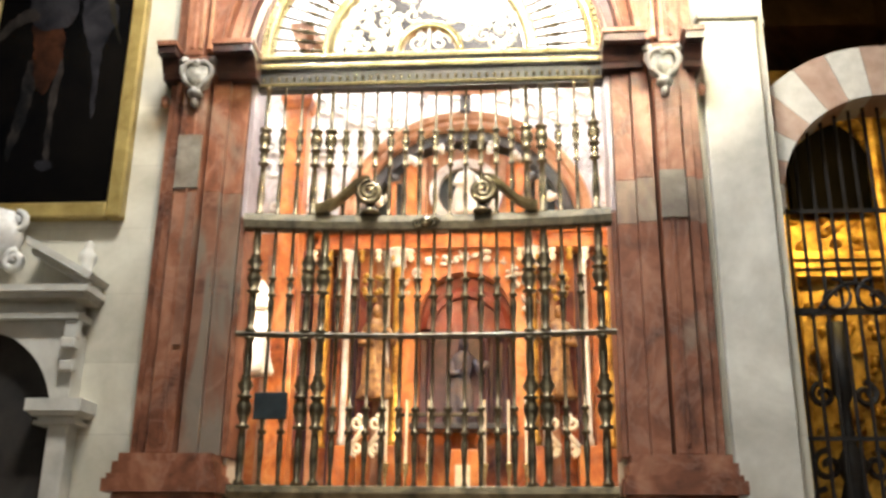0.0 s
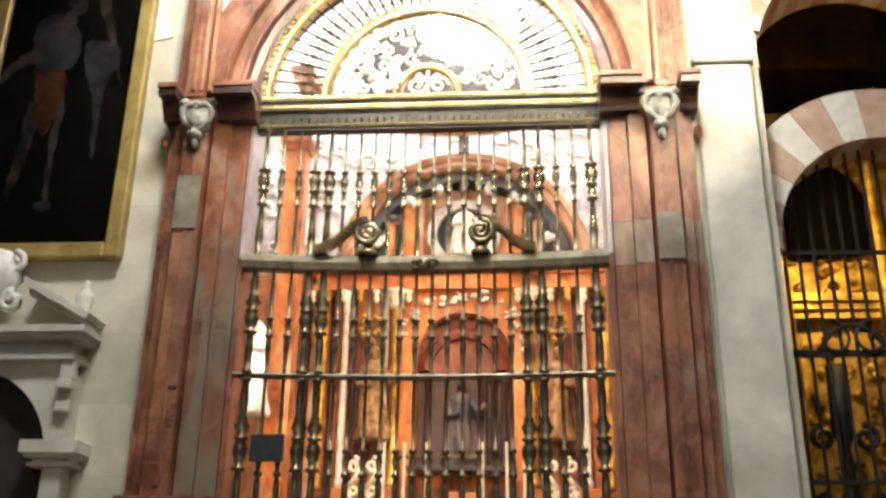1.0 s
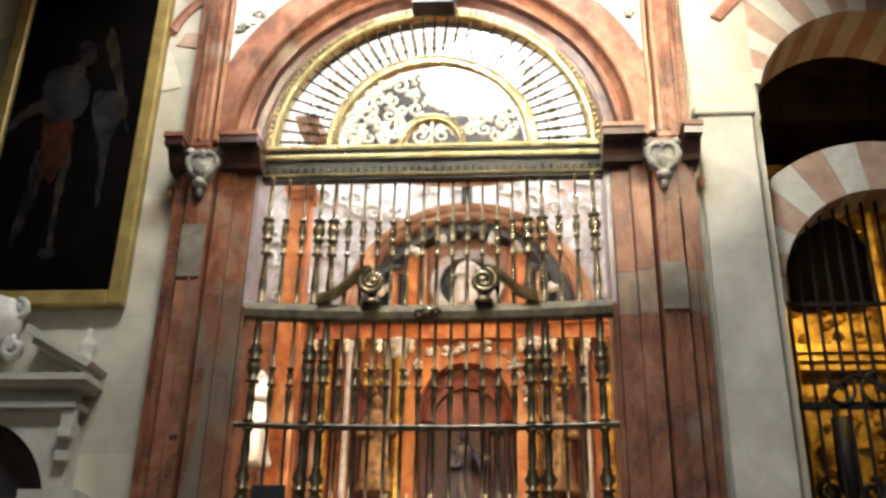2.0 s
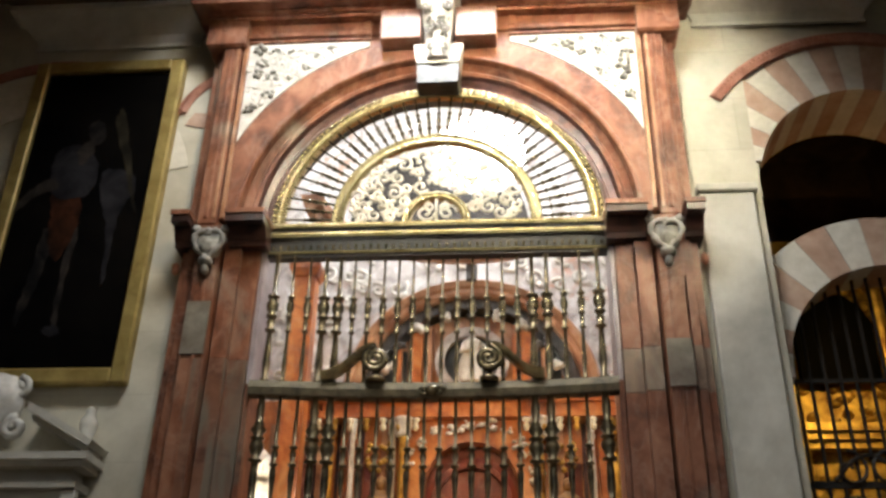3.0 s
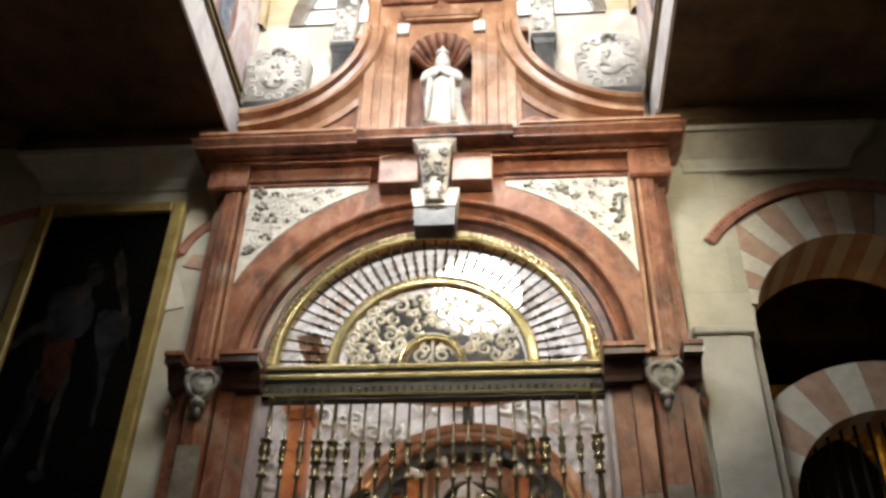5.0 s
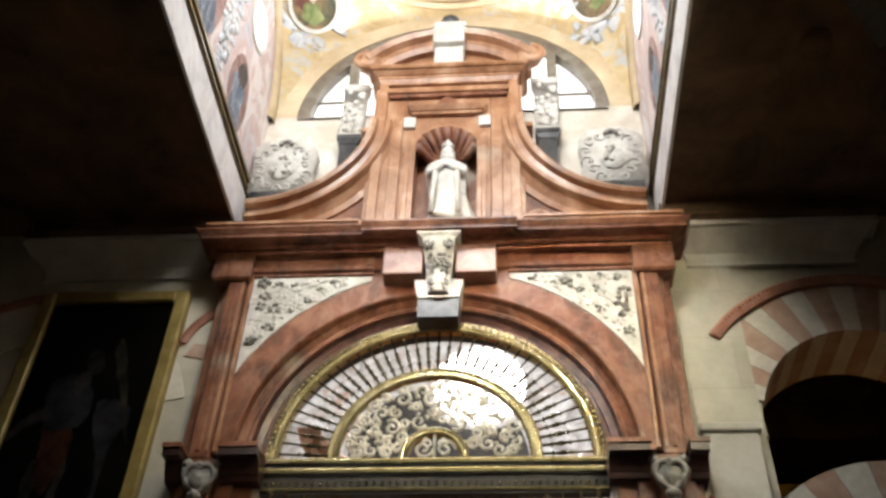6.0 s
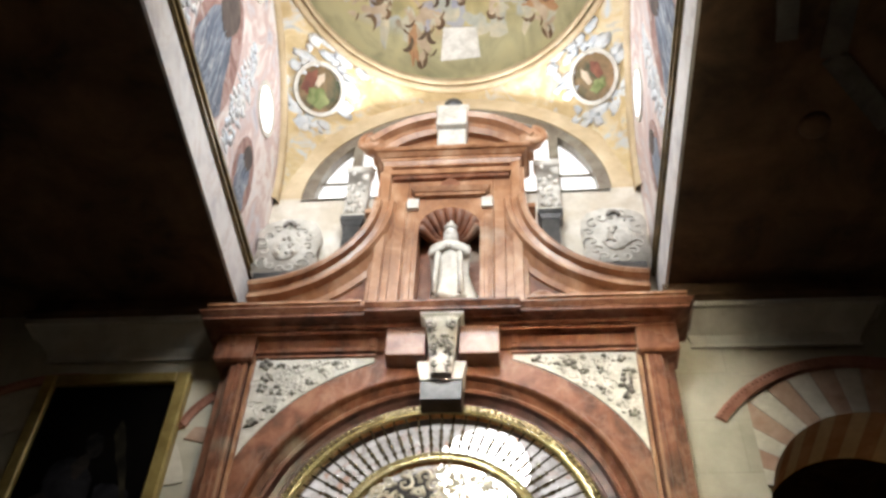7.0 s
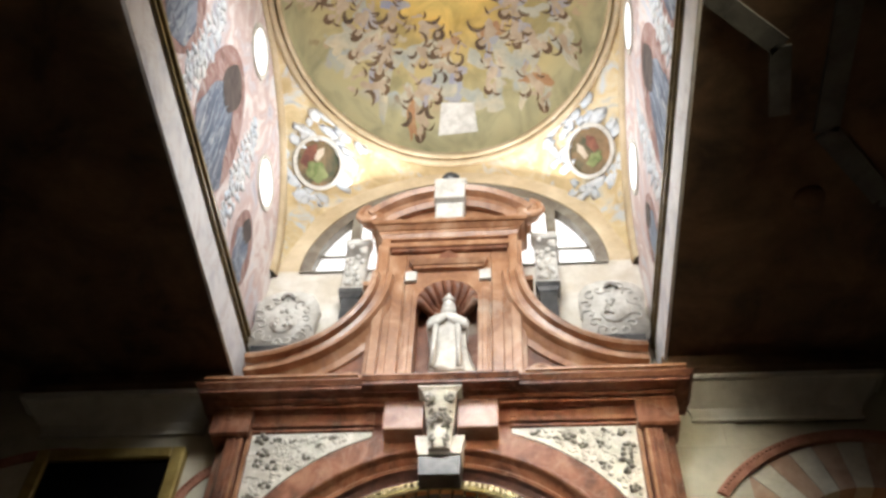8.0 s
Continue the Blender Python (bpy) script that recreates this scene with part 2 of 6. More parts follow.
def dome_paint(nt, v):
    mp = nt.nodes.new("ShaderNodeMapping")
    mp.inputs["Location"].default_value = (0, 2.74, 0)
    mp.inputs["Scale"].default_value = (1, 1, 0)
    nt.links.new(v, mp.inputs["Vector"])
    ln = nt.nodes.new("ShaderNodeVectorMath")
    ln.operation = "LENGTH"
    nt.links.new(mp.outputs[0], ln.inputs[0])
    dv = nt.nodes.new("ShaderNodeMath")
    dv.operation = "DIVIDE"
    dv.inputs[1].default_value = 2.75
    nt.links.new(ln.outputs["Value"], dv.inputs[0])
    basec = ramp(nt, dv.outputs[0], [(0.0, (0.88, 0.66, 0.22)), (0.36, (0.66, 0.43, 0.11)), (0.52, (0.50, 0.37, 0.14)), (0.95, (0.41, 0.37, 0.21))])
    cloudy = ramp(nt, noise_node(nt, v, 1.3, 5, 0.6, 0.8), [(0.35, (0.62, 0.66, 0.66)), (0.55, (1, 1, 1)), (0.75, (1.15, 1.12, 1.05))])
    c = mixed(nt, 1.0, basec, cloudy, "MULTIPLY")
    belt = ramp(nt, dv.outputs[0], [(0.36, (0, 0, 0)), (0.46, (1, 1, 1)), (0.84, (1, 1, 1)), (0.93, (0, 0, 0))])
    pushed = v
    for sc, amt in ((2.0, 0.55), (6.0, 0.22), (15.0, 0.07)):
        nz = nt.nodes.new("ShaderNodeTexNoise")
        nz.inputs["Scale"].default_value, nz.inputs["Detail"].default_value = sc, 2
        nt.links.new(v, nz.inputs["Vector"])
        ma = nt.nodes.new("ShaderNodeVectorMath")
        ma.operation = "MULTIPLY_ADD"
        ma.inputs[1].default_value = (amt, amt, amt)
        nt.links.new(nz.outputs["Color"], ma.inputs[0])
        nt.links.new(pushed, ma.inputs[2])
        pushed = ma.outputs[0]
    for scale, reach, cols in ((1.3, 0.30, ((0.36, 0.38, 0.36), (0.30, 0.33, 0.42), (0.42, 0.38, 0.28), (0.34, 0.26, 0.12))),
                               (3.0, 0.28, ((0.46, 0.33, 0.20), (0.20, 0.13, 0.06), (0.48, 0.40, 0.28), (0.30, 0.32, 0.40)))):
        vo = nt.nodes.new("ShaderNodeTexVoronoi")
        vo.inputs["Scale"].default_value = scale
        nt.links.new(pushed, vo.inputs["Vector"])
        mask = ramp(nt, vo.outputs["Distance"], [(reach, (1, 1, 1)), (reach + 0.06, (0, 0, 0))])
        sep = nt.nodes.new("ShaderNodeSeparateColor")
        nt.links.new(vo.outputs["Color"], sep.inputs[0])
        some = ramp(nt, sep.outputs[1], [(0.42, (0, 0, 0)), (0.46, (0.9, 0.9, 0.9))])
        tone = ramp(nt, sep.outputs[0], [(0.15, cols[0]), (0.4, cols[1]), (0.65, cols[2]), (0.9, cols[3])])
        c = mixed(nt, mixed(nt, 1.0, mixed(nt, 1.0, mask, some, "MULTIPLY"), belt, "MULTIPLY"), c, tone)
    return c


BANDMARBLE = material("white_veined_marble", red_marble((0.80, 0.80, 0.81), (0.60, 0.60, 0.64), (0.86, 0.86, 0.87), (0.70, 0.66, 0.66)), 0.6)
DARKGILT = material("dark_gilt_moulding", two_tone((0.10, 0.07, 0.025), (0.26, 0.19, 0.07), 4.0, 20.0), 0.4, 0.4)
GARLAND = material("pale_painted_garland", two_tone((0.54, 0.60, 0.68), (0.80, 0.81, 0.80), 3.0, 12.0), 0.8)
DIMSTONE = material("dimmed_grey_moulding", two_tone((0.06, 0.06, 0.058), (0.15, 0.15, 0.14), 2.0, 9.0), 0.85)
MASKGREY = material("mid_grey_marble", two_tone((0.16, 0.15, 0.135), (0.40, 0.38, 0.35), 5.0, 16.0), 0.5, bump=0.2, bump_scale=25)
FLOWERGREY = material("shadow_grey_carving", two_tone((0.13, 0.125, 0.11), (0.44, 0.42, 0.37), 7.0, 22.0), 0.6, bump=0.2, bump_scale=25)
DOME = material("dome_fresco", dome_paint, 0.8, bump=0.1)


def glowing(name, color, strength):
    m = bpy.data.materials.new(name)
    m.use_nodes = True
    b = m.node_tree.nodes["Principled BSDF"]
    b.inputs["Base Color"].default_value = (0.8, 0.8, 0.8, 1)
    b.inputs["Emission Color"].default_value = (*color, 1)
    b.inputs["Emission Strength"].default_value = strength
    return m


DAYGLASS = glowing("daylight_window_glass", (0.97, 0.98, 1.0), 5.0)
CHAPELGLASS = glowing("sunlit_window_glass", (0.95, 0.98, 1.0), 40.0)

# ---------------------------------------------------------------- geometry helpers


def thing(name, at, label, category, group="", kind=""):
    ob = new(name)
    ob.location = at
    ob.empty_display_size = 0.1
    return tagged(ob, label, category, group, kind)


def base_of(parent):
    return Vector(parent.location) if parent.parent is None else Vector((0, 0, 0))


def mesh_from(bm, name, mat, smooth=False):
    me = bpy.data.meshes.new(name)
    bmesh.ops.recalc_face_normals(bm, faces=bm.faces)
    if smooth:
        for f in bm.faces:
            f.smooth = True
    bm.to_mesh(me)
    bm.free()
    me.materials.append(mat)
    return me


def part(name, bm, mat, parent, label="", smooth=False):
    """One mesh, given in world metres, under a thing or a part."""
    ob = new(name, mesh_from(bm, name, mat, smooth))
    if parent:
        ob.parent = parent
        ob.matrix_parent_inverse = Matrix.Translation(-base_of(parent))
    return tagged(ob, label)


def placed(name, me, at, parent, turn=None, label=""):
    """An object on shared mesh data."""
    ob = new(name, me)
    ob.parent = parent
    ob.matrix_parent_inverse = Matrix.Translation(-base_of(parent))
    ob.matrix_basis = Matrix.Translation(at) @ (turn or Matrix.Identity(4))
    return tagged(ob, label)


def fixed(name, bm, mat, label, category, kind="structure", smooth=False):
    ob = new(name, mesh_from(bm, name, mat, smooth))
    return tagged(ob, label, category, "", kind)


def B():
    return bmesh.new()


def box(bm, x0, x1, y0, y1, z0, z1, bevel=0.0):
    vs = bmesh.ops.create_cube(bm, size=1, matrix=Matrix.LocRotScale(((x0 + x1) / 2, (y0 + y1) / 2, (z0 + z1) / 2), None, (abs(x1 - x0), abs(y1 - y0), abs(z1 - z0))))["verts"]
    if bevel:
        es = list({e for v in vs for e in v.link_edges})
        bmesh.ops.bevel(bm, geom=es, offset=bevel, segments=1, affect="EDGES")
    return bm


def prism(bm, outline, y0, y1):
    """A closed outline of (x, z), drawn out from y0 to y1."""
    a = [bm.verts.new((x, y0, z)) for x, z in outline]
    b = [bm.verts.new((x, y1, z)) for x, z in outline]
    n = len(outline)
    bm.faces.new(a)
    bm.faces.new(b[::-1])
    for i in range(n):
        bm.faces.new((a[i], b[i], b[(i + 1) % n], a[(i + 1) % n]))
    return bm


def stack(bm, x0, x1, back, front, steps, ends=True):
    """Mouldings as one solid of courses: (z0, z1, projection) or (z0, z1, projection below, projection above)."""
    rings = []
    for st in steps:
        z0, z1, p, q = st if len(st) == 4 else (*st, st[2])
        for z, r in ((z0, p), (z1, q)):
            e = r if ends else 0
            rings.append([bm.verts.new(c) for c in ((x0 - e, front - r, z), (x1 + e, front - r, z), (x1 + e, back, z), (x0 - e, back, z))])
    for a, b in zip(rings, rings[1:]):
        for k in range(4):
            bm.faces.new((a[k], a[(k + 1) % 4], b[(k + 1) % 4], b[k]))
    bm.faces.new(rings[0][::-1])
    bm.faces.new(rings[-1])
    return bm


def sweep_arc(bm, cx, cz, profile, a0=0.0, a1=180.0, n=48):
    """A closed profile of (radius, y) swept about the axis along y through (cx, cz)."""
    rings = []
    full = abs(a1 - a0) >= 359.9
    for i in range(n if full else n + 1):
        a = radians(a0 + (a1 - a0) * i / n)
        rings.append([bm.verts.new((cx + r * math.cos(a), y, cz + r * math.sin(a))) for r, y in profile])
    k = len(profile)
    for i in range(len(rings) if full else len(rings) - 1):
        p, q = rings[i], rings[(i + 1) % len(rings)]
        for j in range(k):
            bm.faces.new((p[j], p[(j + 1) % k], q[(j + 1) % k], q[j]))
    if not full:
        bm.faces.new(rings[0])
        bm.faces.new(rings[-1][::-1])
    return bm


def arch_fill(bm, x0, x1, ztop, cx, cz, r, y0, y1, n=40, drop=0.0):
    """Wall above an arch of radius r about (cx, cz), up to ztop and out to x0 and x1. drop: degrees by which it goes on below its centre."""
    prev = None
    for i in range(n + 1):
        a = radians(-drop + (180 + 2 * drop) * i / n)
        px, pz = cx + r * math.cos(a), cz + r * math.sin(a)
        s = max(abs(math.cos(a)) / ((x1 - cx) if math.cos(a) > 0 else (cx - x0)), max(math.sin(a), 1e-6) / (ztop - cz))
        ox, oz = cx + math.cos(a) / s, cz + max(math.sin(a), -0.35) / s
        if math.sin(a) < 0:
            ox, oz = (x1 if math.cos(a) > 0 else x0), pz
        cur = [bm.verts.new(c) for c in ((px, y0, pz), (px, y1, pz), (ox, y1, oz), (ox, y0, oz))]
        if prev:
            for j in range(4):
                bm.faces.new((prev[j], prev[(j + 1) % 4], cur[(j + 1) % 4], cur[j]))
        prev = cur
    return bm


def lathe(bm, profile, at=(0, 0, 0), segs=10):
    """A closed turned body from (radius, z)."""
    rings = []
    for r, z in profile:
        rings.append([bm.verts.new((at[0] + r * math.cos(2 * math.pi * i / segs), at[1] + r * math.sin(2 * math.pi * i / segs), at[2] + z)) for i in range(segs)])
    for p, q in zip(rings, rings[1:]):
        for i in range(segs):
            bm.faces.new((p[i], p[(i + 1) % segs], q[(i + 1) % segs], q[i]))
    bm.faces.new(rings[0][::-1])
    bm.faces.new(rings[-1])
    return bm


def tube(bm, pts, rad, segs=6):
    pts = [Vector(p) for p in pts]
    rings = []
    for i, p in enumerate(pts):
        d = (pts[min(i + 1, len(pts) - 1)] - pts[max(i - 1, 0)]).normalized()
        u = d.cross(Vector((0, 1, 0)))
        u = u.normalized() if u.length > 0.05 else d.cross(Vector((1, 0, 0))).normalized()
        w = d.cross(u)
        r = rad[i] if isinstance(rad, list) else rad
        rings.append([bm.verts.new(p + r * (math.cos(2 * math.pi * k / segs) * u + math.sin(2 * math.pi * k / segs) * w)) for k in range(segs)])
    for p, q in zip(rings, rings[1:]):
        for k in range(segs):
            bm.faces.new((p[k], p[(k + 1) % segs], q[(k + 1) % segs], q[k]))
    bm.faces.new(rings[0][::-1])
    bm.faces.new(rings[-1])
    return bm


def blob(bm, at, size, sub=2, rough=0.0, seed=0.0):
    vs = bmesh.ops.create_icosphere(bm, subdivisions=sub, radius=1)["verts"]
    for v in vs:
        k = 1 + rough * noise.noise(v.co * 2.3 + Vector((seed, seed * 1.7, 0)))
        v.co = Vector((at[0] + v.co.x * size[0] * k, at[1] + v.co.y * size[1] * k, at[2] + v.co.z * size[2] * k))
    return bm


def spiral(cx, cz, y, r0, r1, a0, turns, n=22):
    return [(cx + (r0 + (r1 - r0) * i / n) * math.cos(radians(a0) + 2 * math.pi * turns * i / n), y,
             cz + (r0 + (r1 - r0) * i / n) * math.sin(radians(a0) + 2 * math.pi * turns * i / n)) for i in range(n + 1)]


# ---------------------------------------------------------------- the shell of the nave
ZC = 10.62                      # level of the dark side ceilings
WALL = 0.25                     # face of the wall beside the portal

fixed("floor", box(B(), -9, 9, -16, 6, -0.2, 0), FLOORSTONE, "worn pale stone floor of the nave", "floor")

bm = B()
box(bm, -9, -1.9, WALL, 0.85, 0, ZC + 0.1)
box(bm, 1.9, 3.6, WALL, 0.85, 0, ZC + 0.1)
box(bm, 6.15, 9, WALL, 0.85, 0, ZC + 0.1)
fixed("wall_west", bm, PLASTER, "plastered pale stone wall, stained and uneven", "wall")
# Soffit coloured dark to carry the deep shade inside the arch.
bm = B()
arch_fill(bm, -1.9, 1.9, 10.1, 0, 7.0, 1.88, 0.3, 0.55)
box(bm, -1.9, 1.9, 0.3, 0.55, 10.1, 10.55)
fixed("wall_over_portal", bm, DARKMARBLE, "inner arch over the chapel opening, coloured dark for shade", "wall")
# Unseen walls added round the camera to close the nave against the sky.
fixed("wall_east", box(B(), -9, 9, -16.4, -16, 0, ZC), PLASTER, "unseen plain wall closing the far end", "wall")
fixed("wall_south", box(B(), -9.4, -9, -16, 1, 0, ZC), PLASTER, "unseen plain wall closing the nave's side", "wall")
fixed("wall_north", box(B(), 9, 9.4, -16, 1, 0, ZC), PLASTER, "unseen plain wall closing the nave's side", "wall")

# side ceilings with the open bay between them
BX0, BX1, BY0, BY1 = -2.82, 2.86, -5.9, 0.42
bm = B()
box(bm, -9.2, BX0 + 0.01, -16, 0.85, ZC, ZC + 0.3)
box(bm, BX1 - 0.01, 9.2, -16, 0.85, ZC, ZC + 0.3)
box(bm, BX0 + 0.01, BX1 - 0.01, -16, BY0 - 0.1, ZC, ZC + 0.3)
fixed("ceiling", bm, WOODDARK, "dark wooden side ceilings in deep shade", "ceiling")
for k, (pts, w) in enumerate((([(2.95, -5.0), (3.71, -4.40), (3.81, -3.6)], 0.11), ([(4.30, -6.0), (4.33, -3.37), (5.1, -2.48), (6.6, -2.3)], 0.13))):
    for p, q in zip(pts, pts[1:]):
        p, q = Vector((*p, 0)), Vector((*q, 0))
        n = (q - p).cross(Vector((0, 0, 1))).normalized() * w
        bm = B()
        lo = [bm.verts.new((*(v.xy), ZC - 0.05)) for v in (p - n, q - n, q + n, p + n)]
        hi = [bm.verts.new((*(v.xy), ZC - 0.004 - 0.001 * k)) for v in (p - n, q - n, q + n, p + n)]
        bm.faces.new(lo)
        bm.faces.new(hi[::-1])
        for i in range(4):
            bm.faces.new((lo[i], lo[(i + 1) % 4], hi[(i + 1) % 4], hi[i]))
        # Pale mouldings coloured dark grey; the ceiling's dimness is in the colour.
        fixed("ceiling_moulding", bm, DIMSTONE, "side ceiling moulding, dimness put into its colour", "moulding")
fixed("ceiling_boss", lathe(B(), [(0.02, ZC - 0.12), (0.10, ZC - 0.10), (0.16, ZC - 0.05), (0.18, ZC - 0.004)], (4.3, -2.48, 0), 16), WOODDARK, "dark carved boss on the side ceiling", "boss", smooth=True)

# vaulted bay: side walls, lunettes, pendentives, ring and dome
ZS, ZR, CY = 13.1, 15.95, -2.74   # springing, ring level, middle of the bay
RX, RY = 2.86, 3.16
for name, x0, x1 in (("vault_wall_south", BX0 - 0.3, BX0), ("vault_wall_north", BX1, BX1 + 0.3)):
    fixed(name, box(B(), x0, x1, BY0 - 0.3, BY1 + 0.3, ZC + 0.05, 16.6), FRESCOWALL, "frescoed side wall of the vaulted bay", "wall")
bm = B()
box(bm, BX0, BX1, BY1, BY1 + 0.3, 10.3, ZS + 0.1)
fixed("vault_wall_west", bm, CREAM, "cream painted wall behind the attic of the portal", "wall")
fixed("vault_wall_east", box(B(), BX0, BX1, BY0 - 0.3, BY0, ZC + 0.05, 16.6), BUFF, "ochre painted wall of the vaulted bay", "wall")

bm = B()
n = 64
prev = None
for i in range(n + 1):
    a = 2 * math.pi * i / n
    c, s = math.cos(a), math.sin(a)
    col = []
    for k in range(9):
        f = k / 8
        # from the ring out to the bay's edge, down along the bounding arches
        k_edge = 1 / max(abs(c), abs(s))
        rad = 0.94 + (k_edge - 0.94) * f
        ux, uy = c * rad, s * rad
        ux, uy = max(-1, min(1, ux)), max(-1, min(1, uy))
        h = math.sqrt(max(0.0, 2 - ux * ux - uy * uy))
        hz = (h - 0.0) / math.sqrt(2 - 0.94 ** 2)
        col.append(bm.verts.new((0.02 + ux * RX, CY + uy * RY, ZS + (ZR - ZS) * hz)))
    if prev:
        for p in range(8):
            bm.faces.new((prev[p], prev[p + 1], col[p + 1], col[p]))
    prev = col
bmesh.ops.remove_doubles(bm, verts=bm.verts, dist=0.001)
fixed("vault_pendentives", bm, FRESCOVAULT, "painted pendentives of the vault in gold, blue and white", "vault", smooth=True)

bm = B()
for k, (r, w, h) in enumerate(((0.955, 0.07, 0.10), (0.915, 0.035, 0.06), (0.985, 0.03, 0.05))):
    m = 72
    rings = []
    for i in range(m):
        a = 2 * math.pi * i / m
        rings.append([bm.verts.new((0.02 + math.cos(a) * (RX * r + dx), CY + math.sin(a) * (RY * r + dx), ZR - 0.02 + dz)) for dx, dz in ((-w, 0.05), (-w * 0.5, -h), (w * 0.5, -h), (w, 0.05))])
    for i in range(m):
        p, q = rings[i], rings[(i + 1) % m]
        for j in range(4):
            bm.faces.new((p[j], p[(j + 1) % 4], q[(j + 1) % 4], q[j]))
fixed("dome_ring", bm, BUFF, "moulded gilt stucco ring round the dome", "moulding", smooth=True)

bm = B()
prev = None
for k in range(13):
    f = k / 12 * math.pi / 2
    col = [bm.verts.new((0.02 + RX * 0.94 * math.cos(f) * math.cos(2 * math.pi * i / 64), CY + RY * 0.94 * math.cos(f) * math.sin(2 * math.pi * i / 64), ZR + 1.35 * math.sin(f))) for i in range(64)] if k < 12 else [bm.verts.new((0.02, CY, ZR + 1.35))]
    if prev:
        for i in range(64):
            j = (i + 1) % 64
            bm.faces.new((prev[i], prev[j], col[j], col[i]) if k < 12 else (prev[i], prev[j], col[0]))
    prev = col
fixed("dome", bm, DOME, "shallow painted dome, golden in the middle", "dome", smooth=True)
bm = B()
BANNER = [(-0.21, -0.44, 16.79), (0.37, -0.43, 16.78), (0.43, -0.02, 16.45), (-0.28, 0.02, 16.43)]
corners = [Vector(c) for c in BANNER]
for off in (0.012, -0.05):
    bm.faces.new([bm.verts.new(c - Vector((0, 0, off))) for c in corners])
bm.verts.ensure_lookup_table()
for k in range(4):
    bm.faces.new((bm.verts[k], bm.verts[(k + 1) % 4], bm.verts[4 + (k + 1) % 4], bm.verts[4 + k]))
fixed("painted_banner", bm, WHITECARVE, "plain white painted banner in the dome", "fresco")


def dome_at(x, y, off):
    u = min(0.98, math.hypot((x - 0.02) / (RX * 0.94), (y - CY) / (RY * 0.94)))
    return Vector((x, y, ZR + 1.35 * math.sqrt(1 - u * u) - off))


# plain painted shapes in clusters: pale patches, cloths and dark curved wings
rnd = random.Random(77)
wings, pale, cloth = B(), B(), B()


def paint_patch(bm, x, y, r, stretch, turn, off, seed):
    c = bm.verts.new(dome_at(x, y, off))
    ring = []
    for i in range(14):
        a = 2 * math.pi * i / 14
        q = r * (1 + 0.35 * math.sin(2 * a + seed) + 0.22 * math.sin(3 * a + 2 * seed) + 0.12 * math.sin(5 * a + seed))
        dx, dy = q * stretch * math.cos(a), q / stretch * math.sin(a)
        ring.append(bm.verts.new(dome_at(x + dx * math.cos(turn) - dy * math.sin(turn), y + dx * math.sin(turn) + dy * math.cos(turn), off)))
    for i in range(14):
        bm.faces.new((c, ring[i], ring[(i + 1) % 14]))


def paint_crescent(bm, x, y, r, a0, sweep, thick, off):
    prev = None
    for i in range(15):
        f = i / 14
        a = a0 + sweep * f
        w = thick * (0.25 + math.sin(math.pi * f))
        cur = [bm.verts.new(dome_at(x + q * math.cos(a), y + q * math.sin(a), off)) for q in (r - w, r + w)]
        if prev:
            bm.faces.new((prev[0], prev[1], cur[1], cur[0]))
        prev = cur


clouds, hair, reds = B(), B(), B()
for rad0, count in ((0.42, 7), (0.56, 9), (0.70, 11), (0.84, 8)):
    for k in range(count):
        ang = radians(90 + (k + 0.5 - count / 2) * 210 / count + rnd.uniform(-5, 5))
        rad = rad0 + rnd.uniform(-0.045, 0.045)
        cx, cy = 0.02 + RX * 0.94 * rad * math.cos(ang), CY + RY * 0.94 * rad * math.sin(ang)
        for i in range(2 if rad0 > 0.5 else 0):
            paint_patch(clouds, cx + rnd.uniform(-0.3, 0.3), cy + rnd.uniform(-0.25, 0.25), rnd.uniform(0.12, 0.22), rnd.uniform(1.0, 1.6), rnd.uniform(0, 3), 0.006, rnd.uniform(0, 6))
        if -0.50 < cx < 0.66 and -0.68 < cy < 0.2 or rnd.random() < 0.10:
            continue
        lean = rnd.uniform(-1.1, 1.1) + math.pi / 2
        ux, uy = math.cos(lean), math.sin(lean)
        g = rnd.uniform(1.25, 1.75)
        if rnd.random() < 0.8:
            paint_patch((cloth, cloth, reds)[rnd.randrange(3)], cx + rnd.uniform(-0.16, 0.16), cy + rnd.uniform(-0.16, 0.16), 0.10 * g, rnd.uniform(1.0, 1.5), rnd.uniform(0, 3), 0.010, rnd.uniform(0, 6))
        paint_patch(pale, cx, cy, 0.075 * g, 1.35, lean, 0.014, rnd.uniform(0, 6))
        for i in range(5):
            q, side = rnd.uniform(0.10, 0.22) * g, rnd.choice((-1, 1))
            turn = lean + rnd.uniform(-1.2, 1.2)
            f = (1, -0.6)[i % 2]
            paint_patch(pale, cx - f * q * ux + side * 0.07 * g * uy, cy - f * q * uy - side * 0.07 * g * ux, 0.034 * g, rnd.uniform(1.5, 2.1), turn, 0.015, rnd.uniform(0, 6))
            paint_crescent(hair, cx - f * q * ux + side * 0.09 * g * uy, cy - f * q * uy - side * 0.09 * g * ux, 0.07 * g, turn - 0.6, 1.4, 0.008 * g, 0.017)
        hx, hy = cx + 0.16 * g * ux, cy + 0.16 * g * uy
        paint_patch(pale, hx, hy, 0.042 * g, 1.1, lean, 0.016, 1.0)
        paint_crescent(hair, hx, hy, 0.045 * g, lean - 2.0, 4.0, 0.020 * g, 0.018)
        for side in (-1, 1):
            if rnd.random() < 0.85:
                paint_crescent(wings, cx + side * 0.15 * g * uy, cy - side * 0.15 * g * ux, rnd.uniform(0.06, 0.095) * g, lean - side * rnd.uniform(0.2, 1.4), side * rnd.uniform(1.8, 3.2), rnd.uniform(0.012, 0.021) * g, 0.018)
